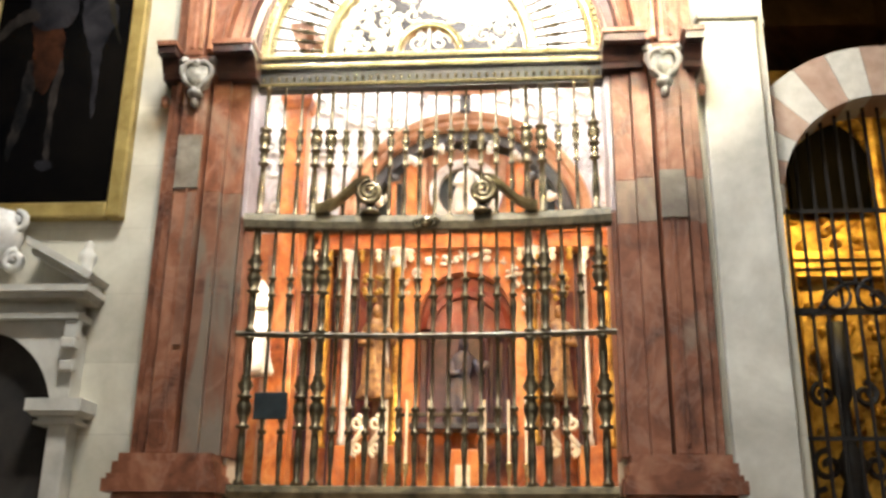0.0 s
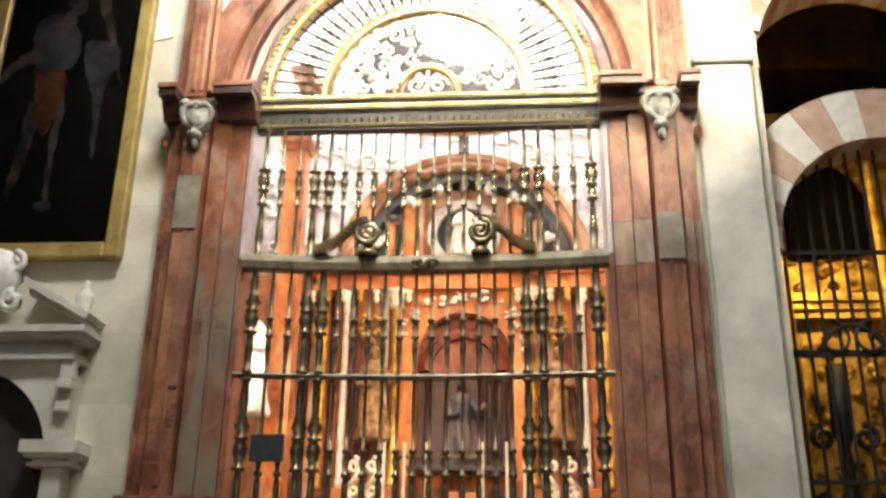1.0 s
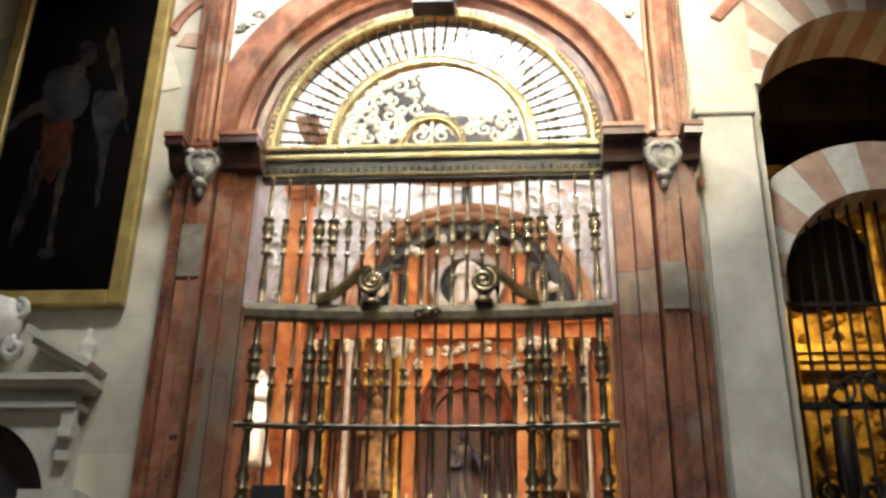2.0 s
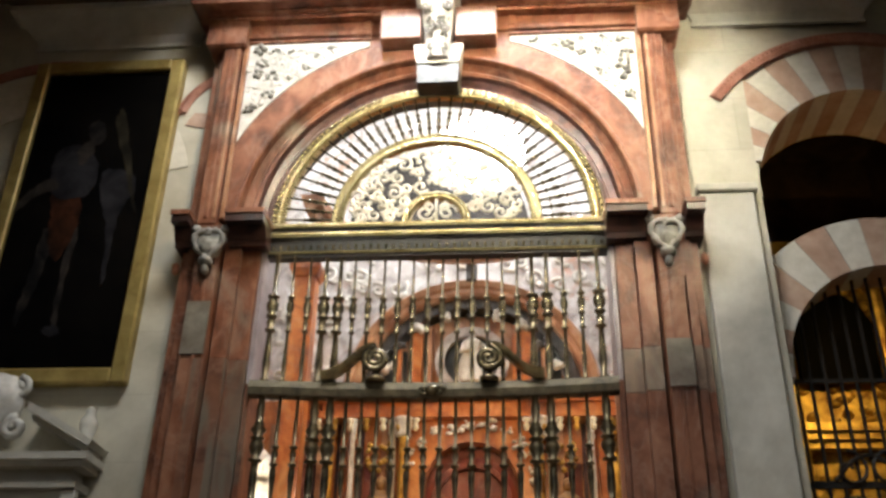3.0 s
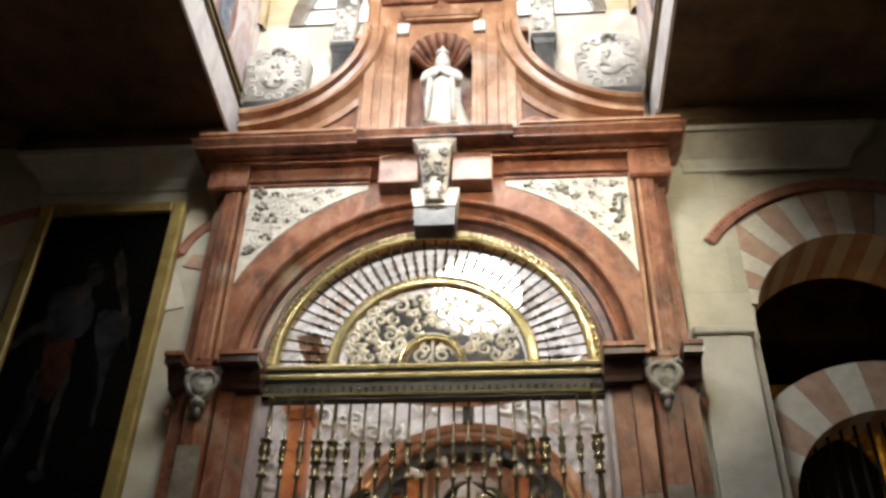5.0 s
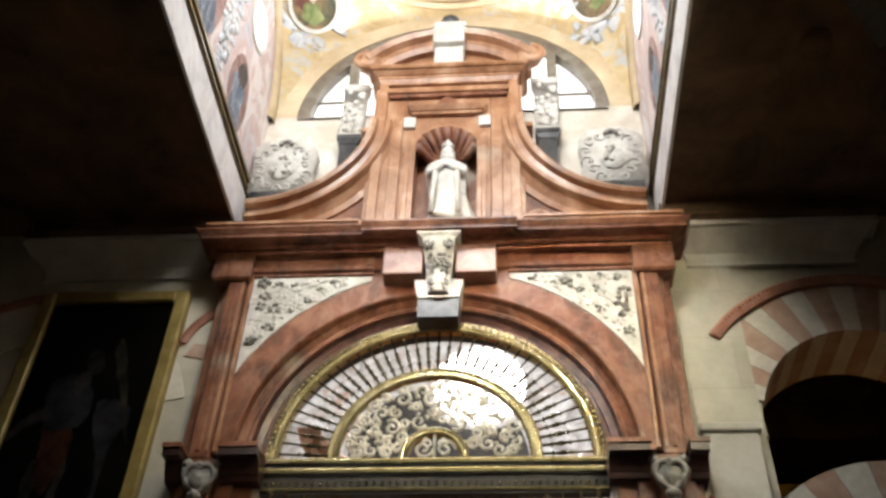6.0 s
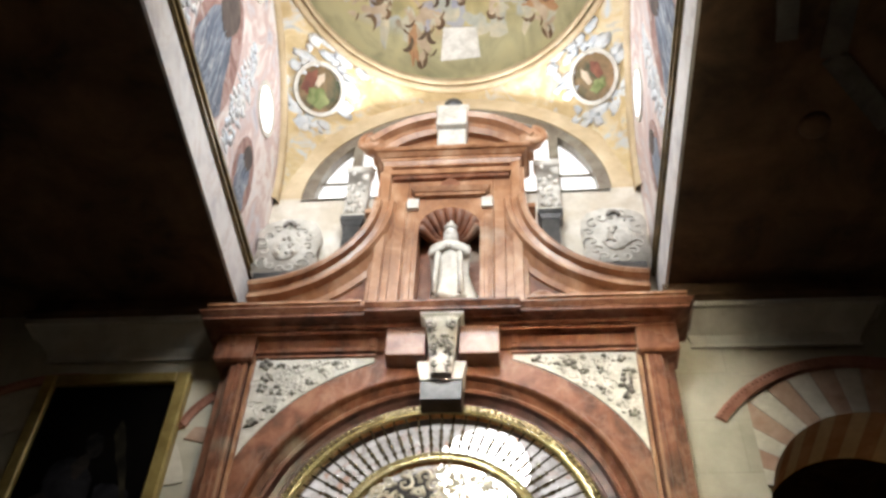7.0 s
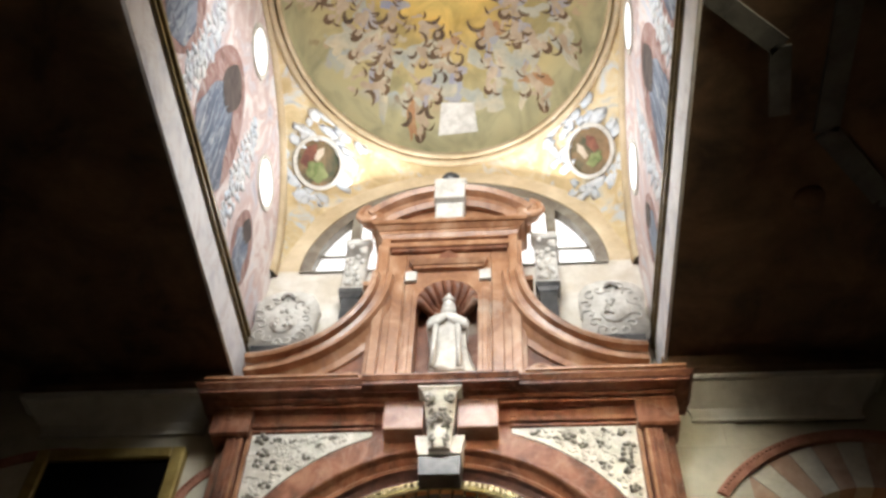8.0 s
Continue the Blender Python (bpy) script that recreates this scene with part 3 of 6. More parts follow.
for nm, bm, cols, lab in (("painted_wings", wings, ((0.07, 0.045, 0.025), (0.20, 0.13, 0.07)), "dark brown curved shapes painted on the dome"),
                          ("painted_curls", hair, ((0.07, 0.04, 0.02), (0.20, 0.12, 0.06)), "small dark arcs painted on the dome"),
                          ("painted_clouds", clouds, ((0.36, 0.37, 0.32), (0.58, 0.50, 0.34)), "grey-green cloud shapes painted on the dome"),
                          ("painted_sashes", reds, ((0.36, 0.17, 0.08), (0.44, 0.28, 0.14)), "orange-red shapes painted on the dome"),
                          ("painted_patches", pale, ((0.36, 0.27, 0.18), (0.54, 0.43, 0.31)), "pale plain shapes painted on the dome"),
                          ("painted_cloths", cloth, ((0.26, 0.27, 0.36), (0.50, 0.44, 0.36)), "blue-grey and buff shapes painted on the dome")):
    fixed(nm, bm, material(nm, two_tone(*cols, 2.0, 12.0), 0.8), lab, "fresco")
# Unseen slab, added so that sky light enters by the windows alone.
fixed("roof", box(B(), -9.4, 9.4, -16.4, 6.4, 17.6, 17.8), WOODDARK, "unseen roof added over the vault", "roof")

# bright stone and gilt edge along the open bay
for sx, x in ((-1, BX0), (1, BX1)):
    nm = "south" if sx < 0 else "north"
    d = -sx
    fixed("vault_edge_band_" + nm, box(B(), *sorted((x - d * 0.02, x + d * 0.02)), BY0, 0.40, ZC - 0.07, 11.18, 0.004), BANDMARBLE, "white veined marble band along the frescoed wall", "trim")
    fixed("vault_edge_gilt_" + nm, stack(B(), *sorted((x - d * 0.06, x + d * 0.03)), 0.40, BY0, [(11.184, 11.22, 0.0), (11.22, 11.26, 0.03), (11.26, 11.36, 0.0), (11.36, 11.42, 0.04)]), DARKGILT, "dark gilt moulding along the frescoed wall", "trim")

# ---------------------------------------------------------------- the portal of red marble
portal = thing("chapel_portal", (0, 0.2, 0), "tall red marble chapel portal with pilasters, arch and attic", "portal")
for s in (-1, 1):
    def X(a, b):
        return (min(s * a, s * b), max(s * a, s * b))
    # pedestal and base
    bm = B()
    x = X(1.86, 2.84)
    box(bm, *x, -0.16, WALL, 0, 2.3, 0.012)
    stack(bm, *X(1.95, 2.80), WALL, -0.10, [(2.3, 2.42, 0.12), (2.42, 2.47, 0.09), (2.47, 2.58, 0.06), (2.58, 2.66, 0.02)])
    part("pedestal", bm, RED, portal)
    # pier: inner strip, lesene, outer strips
    cuts = ((2.66, 5.35, STREAKED), (5.352, 6.72, RED)) if s < 0 else ((2.66, 4.95, RED), (4.952, 5.42, BROWNGREY), (5.422, 6.72, RED))
    for a, b, y0, y1, tall in ((1.93, 2.13, 0.10, WALL, 0), (2.13, 2.315, 0.035, WALL, 0), (2.625, 2.72, 0.03, WALL, 1), (2.72, 2.81, 0.10, WALL, 1)):
        for z0, z1, mat in cuts:
            mat = RED if (s < 0 and a > 2.6) else mat
            part("pier_block", box(B(), *X(a, b), y0, y1, z0, z1, 0.003), mat, portal)
        if tall:
            part("pier_strip", box(B(), *X(max(a, 2.66), b), y0, y1, 6.975, 9.42, 0.01), RED, portal)
    part("jamb", box(B(), *X(1.87, 1.926), 0.13, WALL + 0.3, 2.66, 5.1, 0.006), RED, portal)
    part("jamb", box(B(), *X(1.87, 1.926), 0.13, WALL + 0.3, 5.105, 6.72, 0.006), LILAC, portal, "pale lilac-grey marble jamb")
    lesene = part("lesene", box(B(), *X(2.34, 2.60), -0.07, WALL, 2.66, 6.90, 0.014), RED, portal)
    part("fillet", box(B(), *X(2.43, 2.47), -0.09, -0.06, 2.75, 6.2, 0.006), RED, lesene)
    upper = part("upper_lesene", box(B(), *X(2.43, 2.655), -0.07, WALL, 6.904, 9.42, 0.014), RED, portal)
    for a, b in ((2.445, 2.48), (2.53, 2.575)):
        part("fillet", box(B(), *X(a, b), -0.092, -0.06, 6.98, 9.40, 0.008), REDLIGHT if a < 2.5 else RED, upper)
    # imposts either side of the lesene
    for a, b in ((1.80, 2.26), (2.63, 2.86)):
        # Below its lit cap the impost's shade is painted as dark brown.
        bm = B()
        stack(bm, *X(a + 0.04, b - 0.0), WALL, 0.0, [(6.64, 6.70, 0.03, 0.05), (6.70, 6.83, 0.06, 0.15), (6.83, 6.915, 0.27)], ends=False)
        impost = part("impost", bm, BROWNDARK, portal, "impost coloured dark brown for its shade")
        part("impost_cap", stack(B(), *X(a + 0.03, b + 0.01), WALL, 0.0, [(6.917, 6.97, 0.29)], ends=False), RED, impost, "red marble cap")
    bm = B()
    box(bm, *X(2.56, 2.63), 0.0, 0.2, 6.2, 6.66, 0.01)
    blob(bm, (s * 2.87, 0.12, 6.45), (0.05, 0.05, 0.09), 1)
    part("impost_drop", bm, RED, portal)
    # carved mask
    bm = B()
    rim = []
    for k in range(29):
        a = 2 * math.pi * k / 28
        rim.append((s * 2.45 + 0.0102 * 16 * math.sin(a) ** 3, -0.15 - 0.02 * math.cos(a), 6.62 + 0.0125 * (13 * math.cos(a) - 4 * math.cos(2 * a) - 1.5 * math.cos(3 * a) - math.cos(4 * a))))
    tube(bm, rim, [0.034 + 0.010 * math.sin(k * 2.1) for k in range(29)], 8)
    for k in (-1, 1):
        blob(bm, (s * 2.45 + k * 0.155, -0.13, 6.80), (0.05, 0.05, 0.045), 2, 0.6, k)
    blob(bm, (s * 2.45, -0.16, 6.76), (0.05, 0.05, 0.04), 2, 0.6, 9)
    blob(bm, (s * 2.45, -0.14, 6.40), (0.08, 0.08, 0.05), 2, 0.4, 3)
    blob(bm, (s * 2.45, -0.12, 6.31), (0.045, 0.06, 0.06), 2, 0.3, 4)
    mask = part("carved_mask", bm, MASKGREY, portal, "grey carved marble mask", True)
    # Dark grey body paints the shade inside the mask.
    part("mask_shade", blob(B(), (s * 2.45, -0.10, 6.62), (0.145, 0.10, 0.17), 3, 0.3, s), FLOWERGREY, mask, "dark body painted for the mask's shaded hollow", True)
    # grey stone repairs let into the lesene
    if s < 0:
        part("stone_repair", box(B(), -2.595, -2.345, -0.094, -0.06, 5.35, 5.95), GREYPATCH, lesene, "grey stone let into the marble")
        part("stone_repair", box(B(), -2.44, -2.345, -0.093, -0.06, 3.7, 5.3), STREAKED, lesene, "grey streaked marble repair")
    else:
        part("stone_repair", box(B(), 2.345, 2.595, -0.094, -0.06, 4.95, 5.45), GREYPATCH, lesene, "grey stone let into the marble")

CZ = 6.99
bm = B()
sweep_arc(bm, 0, CZ, [(2.052, 0.30), (2.052, 0.115), (2.09, 0.10), (2.115, 0.12), (2.19, 0.06), (2.20, -0.01), (2.215, -0.032), (2.25, -0.032), (2.265, -0.012), (2.31, -0.012), (2.31, 0.30)])
part("archivolt", bm, RED, portal, "moulded red marble archivolt")
# Darker red on the inner mouldings paints the shadow within the arch.
part("inner_archivolt", sweep_arc(B(), 0, CZ, [(1.88, 0.30), (1.88, 0.22), (1.93, 0.20), (1.955, 0.22), (2.03, 0.18), (2.048, 0.135), (2.048, 0.30)]), INNERRED, portal, "inner arch mouldings, their shade in the colour")
bm = B()
arch_fill(bm, -2.426, 2.426, 9.58, 0, CZ, 2.30, 0.0, 0.25)
part("spandrel_wall", bm, RED, portal)
for s in (-1, 1):
    R2 = 2.58
    pts = [(s * 2.35, 9.50), (s * 0.86, 9.50), (s * 0.86, CZ + math.sqrt(R2 ** 2 - 0.86 ** 2))]
    for i in range(1, 14):
        a = math.acos(0.86 / R2) + (math.acos(2.35 / R2) - math.acos(0.86 / R2)) * i / 14
        pts.append((s * R2 * math.cos(a), CZ + R2 * math.sin(a)))
    pts.append((s * 2.35, CZ + math.sqrt(R2 ** 2 - 2.35 ** 2)))
    bm = B()
    prism(bm, pts, -0.012, 0.1)
    panel = part("spandrel_panel", bm, WHITECARVE, portal, "white marble spandrel panel with carved foliage")
    bm = B()
    rnd = random.Random(5)
    for i in range(300):
        x, z = rnd.uniform(0.9, 2.31), rnd.uniform(8.1, 9.46)
        if math.hypot(x, z - CZ) < R2 + 0.07:
            continue
        if rnd.random() < 0.45:
            tube(bm, spiral(s * x, z, -0.012, rnd.uniform(0.05, 0.085), 0.015, rnd.uniform(0, 360), rnd.choice((-1, 1)) * 1.1, 12), 0.013, 5)
        else:
            blob(bm, (s * x, -0.012, z), (rnd.uniform(0.018, 0.045), 0.022, rnd.uniform(0.018, 0.045)), 1, 0.5, i)
    tagged(part("foliage", bm, WHITECARVE, panel, "", True), kind="stuff")
    # Flowers coloured dark grey, painting in their deep shadow.
    rnd = random.Random(16 if s < 0 else 23)
    done = []
    for i in range(120):
        x, z = rnd.uniform(1.0, 2.28), rnd.uniform(8.1, 9.45)
        if len(done) > 15 or math.hypot(x, z - CZ) < R2 + 0.10 or any(math.hypot(x - p, z - q) < 0.17 for p, q in done):
            continue
        done.append((x, z))
        bm = B()
        big = rnd.uniform(0.5, 1.35)
        for k in range(rnd.choice((3, 4, 5, 6))):
            a = 1.3 * k + x * 9
            q = 0.045 * big * rnd.uniform(0.5, 1.5)
            blob(bm, (s * x + q * math.cos(a), -0.025, z + q * math.sin(a)), (0.03 * big * rnd.uniform(0.6, 1.3), 0.03, 0.03 * big * rnd.uniform(0.6, 1.3)), 1, 0.6, k)
        part("carved_flower", bm, FLOWERGREY, panel, "carved flower coloured dark for its deep shadow", True)
    # beaded frame up the side and over the top
    bm = B()
    box(bm, *sorted((s * 2.362, s * 2.41)), -0.04, 0.1, 7.0, 9.535, 0.006)
    part("panel_frame", bm, REDLIGHT, portal)
    part("panel_frame", box(B(), *sorted((s * 0.84, s * 2.41)), -0.036, 0.1, 9.512, 9.56, 0.006), RED, portal)

# keystone, bracket and centre block
bm = B()
prism(bm, [(-0.255, 9.00), (0.255, 9.00), (0.30, 9.28), (-0.30, 9.28)], -0.17, 0.2)
part("keystone", bm, WHITECARVE, portal, "grey-white marble keystone")
# Underside faces down; its shade is put into the dark colour.
bm = B()
prism(bm, [(-0.24, 8.72), (0.24, 8.72), (0.25, 8.995), (-0.25, 8.995)], -0.15, 0.24)
part("keystone_foot", bm, DARKMARBLE, portal, "keystone underside coloured dark for its shade")
bm = B()
# tapering bracket: a curved front under a small abacus
prev = None
for i in range(13):
    f = i / 12
    z, w, y = 9.04 + 0.74 * f, 0.125 + 0.075 * f, -0.22 - 0.17 * f ** 2 - 0.03 * math.sin(f * 9)
    cur = [bm.verts.new(c) for c in ((-w, 0.1, z), (-w, y, z), (-w * 0.4, y - 0.03, z), (w * 0.4, y - 0.03, z), (w, y, z), (w, 0.1, z))]
    if prev:
        for j in range(6):
            bm.faces.new((prev[j], prev[(j + 1) % 6], cur[(j + 1) % 6], cur[j]))
    else:
        bm.faces.new(cur[::-1])
    prev = cur
bm.faces.new(prev)
bracket = part("carved_bracket", bm, WHITECARVE, portal, "carved white marble bracket")
part("abacus", stack(B(), -0.22, 0.22, 0.1, -0.38, [(9.784, 9.80, 0.0), (9.80, 9.83, 0.01, 0.04), (9.83, 9.875, 0.05)]), WHITECARVE, bracket)
bm = B()
rnd = random.Random(41)
for k in (-1, 1):
    tube(bm, spiral(k * 0.13, 9.68, -0.40, 0.07, 0.015, 90, k * 1.5, 16), 0.020, 6)
    tube(bm, spiral(k * 0.09, 9.40, -0.31, 0.06, 0.012, 270, k * 1.4, 16), 0.018, 6)
    tube(bm, spiral(k * 0.07, 9.16, -0.27, 0.05, 0.012, 90, -k * 1.3, 14), 0.016, 6)
for i in range(34):
    z = rnd.uniform(9.06, 9.74)
    f = (z - 9.04) / 0.74
    blob(bm, (rnd.uniform(-1, 1) * (0.10 + 0.06 * f), -0.25 - 0.17 * f ** 2, z), (rnd.uniform(0.015, 0.032), 0.022, rnd.uniform(0.02, 0.045)), 1, 0.7, i)
tagged(part("acanthus", bm, MASKGREY, bracket, "grey carved leaves of the bracket", True), kind="stuff")
for s in (-1, 1):
    part("bracket_block", box(B(), *sorted((s * 0.205, s * 0.70)), -0.24, 0.2, 9.34, 9.80, 0.012), BLOCKPINK, portal)

# entablature and cornice
for s in (-1, 1):
    part("frieze_block", stack(B(), *sorted((s * 2.42, s * 2.82)), WALL, -0.09, [(9.41, 9.44, 0.02, 0.05), (9.44, 9.84, 0.05)]), RED, portal)
    for a, b, z0, z1, y in ((0.84, 2.72, 9.565, 9.63, -0.075), (0.84, 0.93, 9.632, 9.79, -0.073), (2.62, 2.70, 9.632, 9.79, -0.15), (0.71, 2.86, 9.792, 9.845, -0.155)):
        part("frieze_frame", box(B(), *sorted((s * a, s * b)), y, 0.2, z0, z1, 0.010), RED, portal)
part("frieze", box(B(), -2.41, 2.41, -0.035, 0.2, 9.584, 9.842, 0.008), RED, portal)
bm = B()
stack(bm, -2.74, 2.74, WALL, -0.10, [(9.848, 9.862, 0.09, 0.12), (9.862, 9.875, 0.13), (9.875, 9.88, 0.27), (9.88, 9.92, 0.29), (9.92, 9.93, 0.305), (9.93, 9.975, 0.31, 0.345), (9.975, 10.0, 0.35)])
part("cornice", bm, RED, portal, "deep projecting red marble cornice")
bm = B()
stack(bm, -0.97, 0.97, WALL, -0.12, [(9.864, 9.872, 0.20), (9.872, 9.877, 0.32), (9.877, 9.915, 0.34), (9.915, 9.925, 0.35), (9.925, 9.972, 0.355, 0.385), (9.972, 10.004, 0.39)], ends=False)
part("cornice_break", bm, RED, portal)

# attic
part("attic_plinth", box(B(), -1.056, 1.056, -0.16, 0.42, 10.008, 10.129, 0.008), REDLIGHT, portal)
for s in (-1, 1):
    part("attic_pier", box(B(), *sorted((s * 0.625, s * 1.10)), 0.02, 0.42, 10.13, 13.3, 0.01), REDLIGHT, portal)
    part("niche_jamb", box(B(), *sorted((s * 0.44, s * 0.62)), 0.02, 0.36, 10.13, 11.95), REDLIGHT, portal)
part("niche_arch", arch_fill(B(), -0.62, 0.62, 13.3, 0, 11.95, 0.44, 0.02, 0.36, 24), REDLIGHT, portal)
part("niche_back", box(B(), -0.62, 0.62, 0.364, 0.44, 10.13, 13.3), RED, portal)
for s in (-1, 1):
    for a, b, y0, y1, z0, z1 in ((0.90, 1.04, -0.07, 0.1, 10.13, 13.3), (0.64, 0.80, -0.03, 0.1, 10.13, 12.5), (0.50, 0.58, -0.01, 0.1, 10.3, 12.2),
                                 (1.045, 1.24, -0.05, 0.3, 12.26, 12.36)):
        part("attic_strip", box(B(), *sorted((s * a, s * b)), y0, y1, z0, z1, 0.012), REDLIGHT, portal)
part("attic_entablature", stack(B(), -1.02, 1.02, 0.42, -0.04, [(13.30, 13.34, 0.015), (13.34, 13.40, 0.02, 0.05), (13.40, 13.47, 0.06), (13.47, 13.53, 0.08, 0.14), (13.53, 13.56, 0.17), (13.56, 13.60, 0.18)]), REDLIGHT, portal)
part("attic_fascia", box(B(), -0.94, 0.94, -0.075, 0.1, 13.10, 13.22, 0.012), REDLIGHT, portal)
part("attic_fascia", box(B(), -0.88, 0.88, -0.045, 0.1, 13.02, 13.096, 0.012), RED, portal)
part("niche_lintel", stack(B(), -0.5, 0.5, 0.1, -0.03, [(12.60, 12.66, 0.02), (12.66, 12.74, 0.04, 0.09)]), REDLIGHT, portal)
part("niche_crest", prism(B(), [(-0.17, 12.76), (0.17, 12.76), (0.12, 12.9), (0, 12.98), (-0.12, 12.9)], -0.07, 0.1), RED, portal)
bm = B()
R3 = 1.62
zc3 = 14.45 - R3
a3 = math.degrees(math.acos(1.28 / R3))
sweep_arc(bm, 0, zc3, [(R3 - 0.28, 0.3), (R3 - 0.28, -0.05), (R3 - 0.2, -0.1), (R3 - 0.12, -0.12), (R3 - 0.08, -0.22), (R3, -0.26), (R3, 0.3)], a3, 180 - a3, 30)
box(bm, -1.2, 1.2, 0.0, 0.3, 13.6, 13.9)
sweep_arc(bm, 0, zc3, [(0.9, 0.3), (0.9, 0.05), (R3 - 0.27, 0.05), (R3 - 0.27, 0.3)], a3 + 8, 172 - a3, 30)
part("segmental_pediment", bm, REDLIGHT, portal, "curved red marble pediment")
for s in (-1, 1):
    bm = B()
    tube(bm, spiral(s * 1.26, 13.86, -0.12, 0.19, 0.03, 90, s * -1.5, 26), 0.07, 6)
    blob(bm, (s * 1.22, -0.05, 13.85), (0.2, 0.16, 0.2), 2, 0.2)
    part("pediment_scroll", bm, REDLIGHT, portal, "", True)
bm = B()
box(bm, -0.24, 0.24, -0.32, 0.1, 14.02, 14.55, 0.02)
box(bm, -0.22, 0.22, -0.22, 0.1, 13.6, 14.02, 0.02)
stack(bm, -0.2, 0.2, 0.1, -0.2, [(14.55, 14.62, 0.06)])
part("pediment_block", bm, WHITECARVE, portal, "white marble block in the pediment")
part("pediment_finial", lathe(B(), [(0.10, 14.62), (0.17, 14.7), (0.16, 14.82), (0.08, 14.9), (0.01, 14.94)], (0, -0.1, 0), 12), DARKMARBLE, portal, "dark stone finial", True)

# volutes, concave from the attic down to the cornice's ends
for s in (-1, 1):
    cxv, czv, rv = s * 2.72, 12.42, 1.62
    bm = B()
    a0, a1 = (180, 268) if s > 0 else (272, 360)
    sweep_arc(bm, cxv, czv, [(rv, 0.3), (rv, -0.17), (rv + 0.05, -0.20), (rv + 0.10, -0.18), (rv + 0.12, -0.09), (rv + 0.20, -0.07), (rv + 0.23, -0.13), (rv + 0.29, -0.13), (rv + 0.32, -0.03), (rv + 0.42, 0.05), (rv + 0.5, 0.08), (rv + 0.5, 0.3)], a0, a1, 28)
    part("volute", bm, REDLIGHT, portal, "sweeping concave red marble volute")
    bm = B()
    pts = [(s * 1.06, 10.13)]
    for i in range(13):
        a = radians(180 + 80 * i / 12) if s > 0 else radians(360 - 80 * i / 12)
        r = rv + 0.45
        pts.append((cxv + r * math.cos(a), max(10.13, czv + r * math.sin(a))))
    pts.append((s * 2.3, 10.13))
    prism(bm, pts, 0.12, 0.3)
    part("volute_web", bm, RED, portal)
    bm = B()
    tube(bm, spiral(s * 1.24, 10.38, -0.02, 0.17, 0.03, 20, s * 1.4, 24), 0.05)
    part("volute_scroll", bm, REDLIGHT, portal, "", True)
    part("plinth_course", stack(B(), *sorted((s * 1.06, s * 3.04)), 0.3, -0.29, [(10.008, 10.09, 0.06), (10.09, 10.16, 0.02), (10.16, 10.205, 0.05)], ends=False), REDLIGHT, portal)

# niche shell
bm = B()
N = 9
for i in range(N):
    a = math.pi * i / (N - 1)
    tip = (0.43 * math.cos(a), 0.02, 11.95 + 0.43 * math.sin(a))
    part("shell_rib", tube(B(), [(0, 0.30, 11.93), (tip[0] * 0.55, 0.30, 11.95 + 0.24 * math.sin(a)), tip], [0.02, 0.055, 0.085], 8), RED, portal, "rib of the red marble shell", True)
for s in (-1, 1):
    part("niche_ear", box(B(), *sorted((s * 0.46, s * 0.63)), -0.035, 0.1, 12.34, 12.56, 0.01), WHITECARVE, portal, "white marble ear of the niche")
part("niche_floor", box(B(), -0.46, 0.46, 0.0, 0.36, 10.13, 10.5, 0.01), RED, portal)


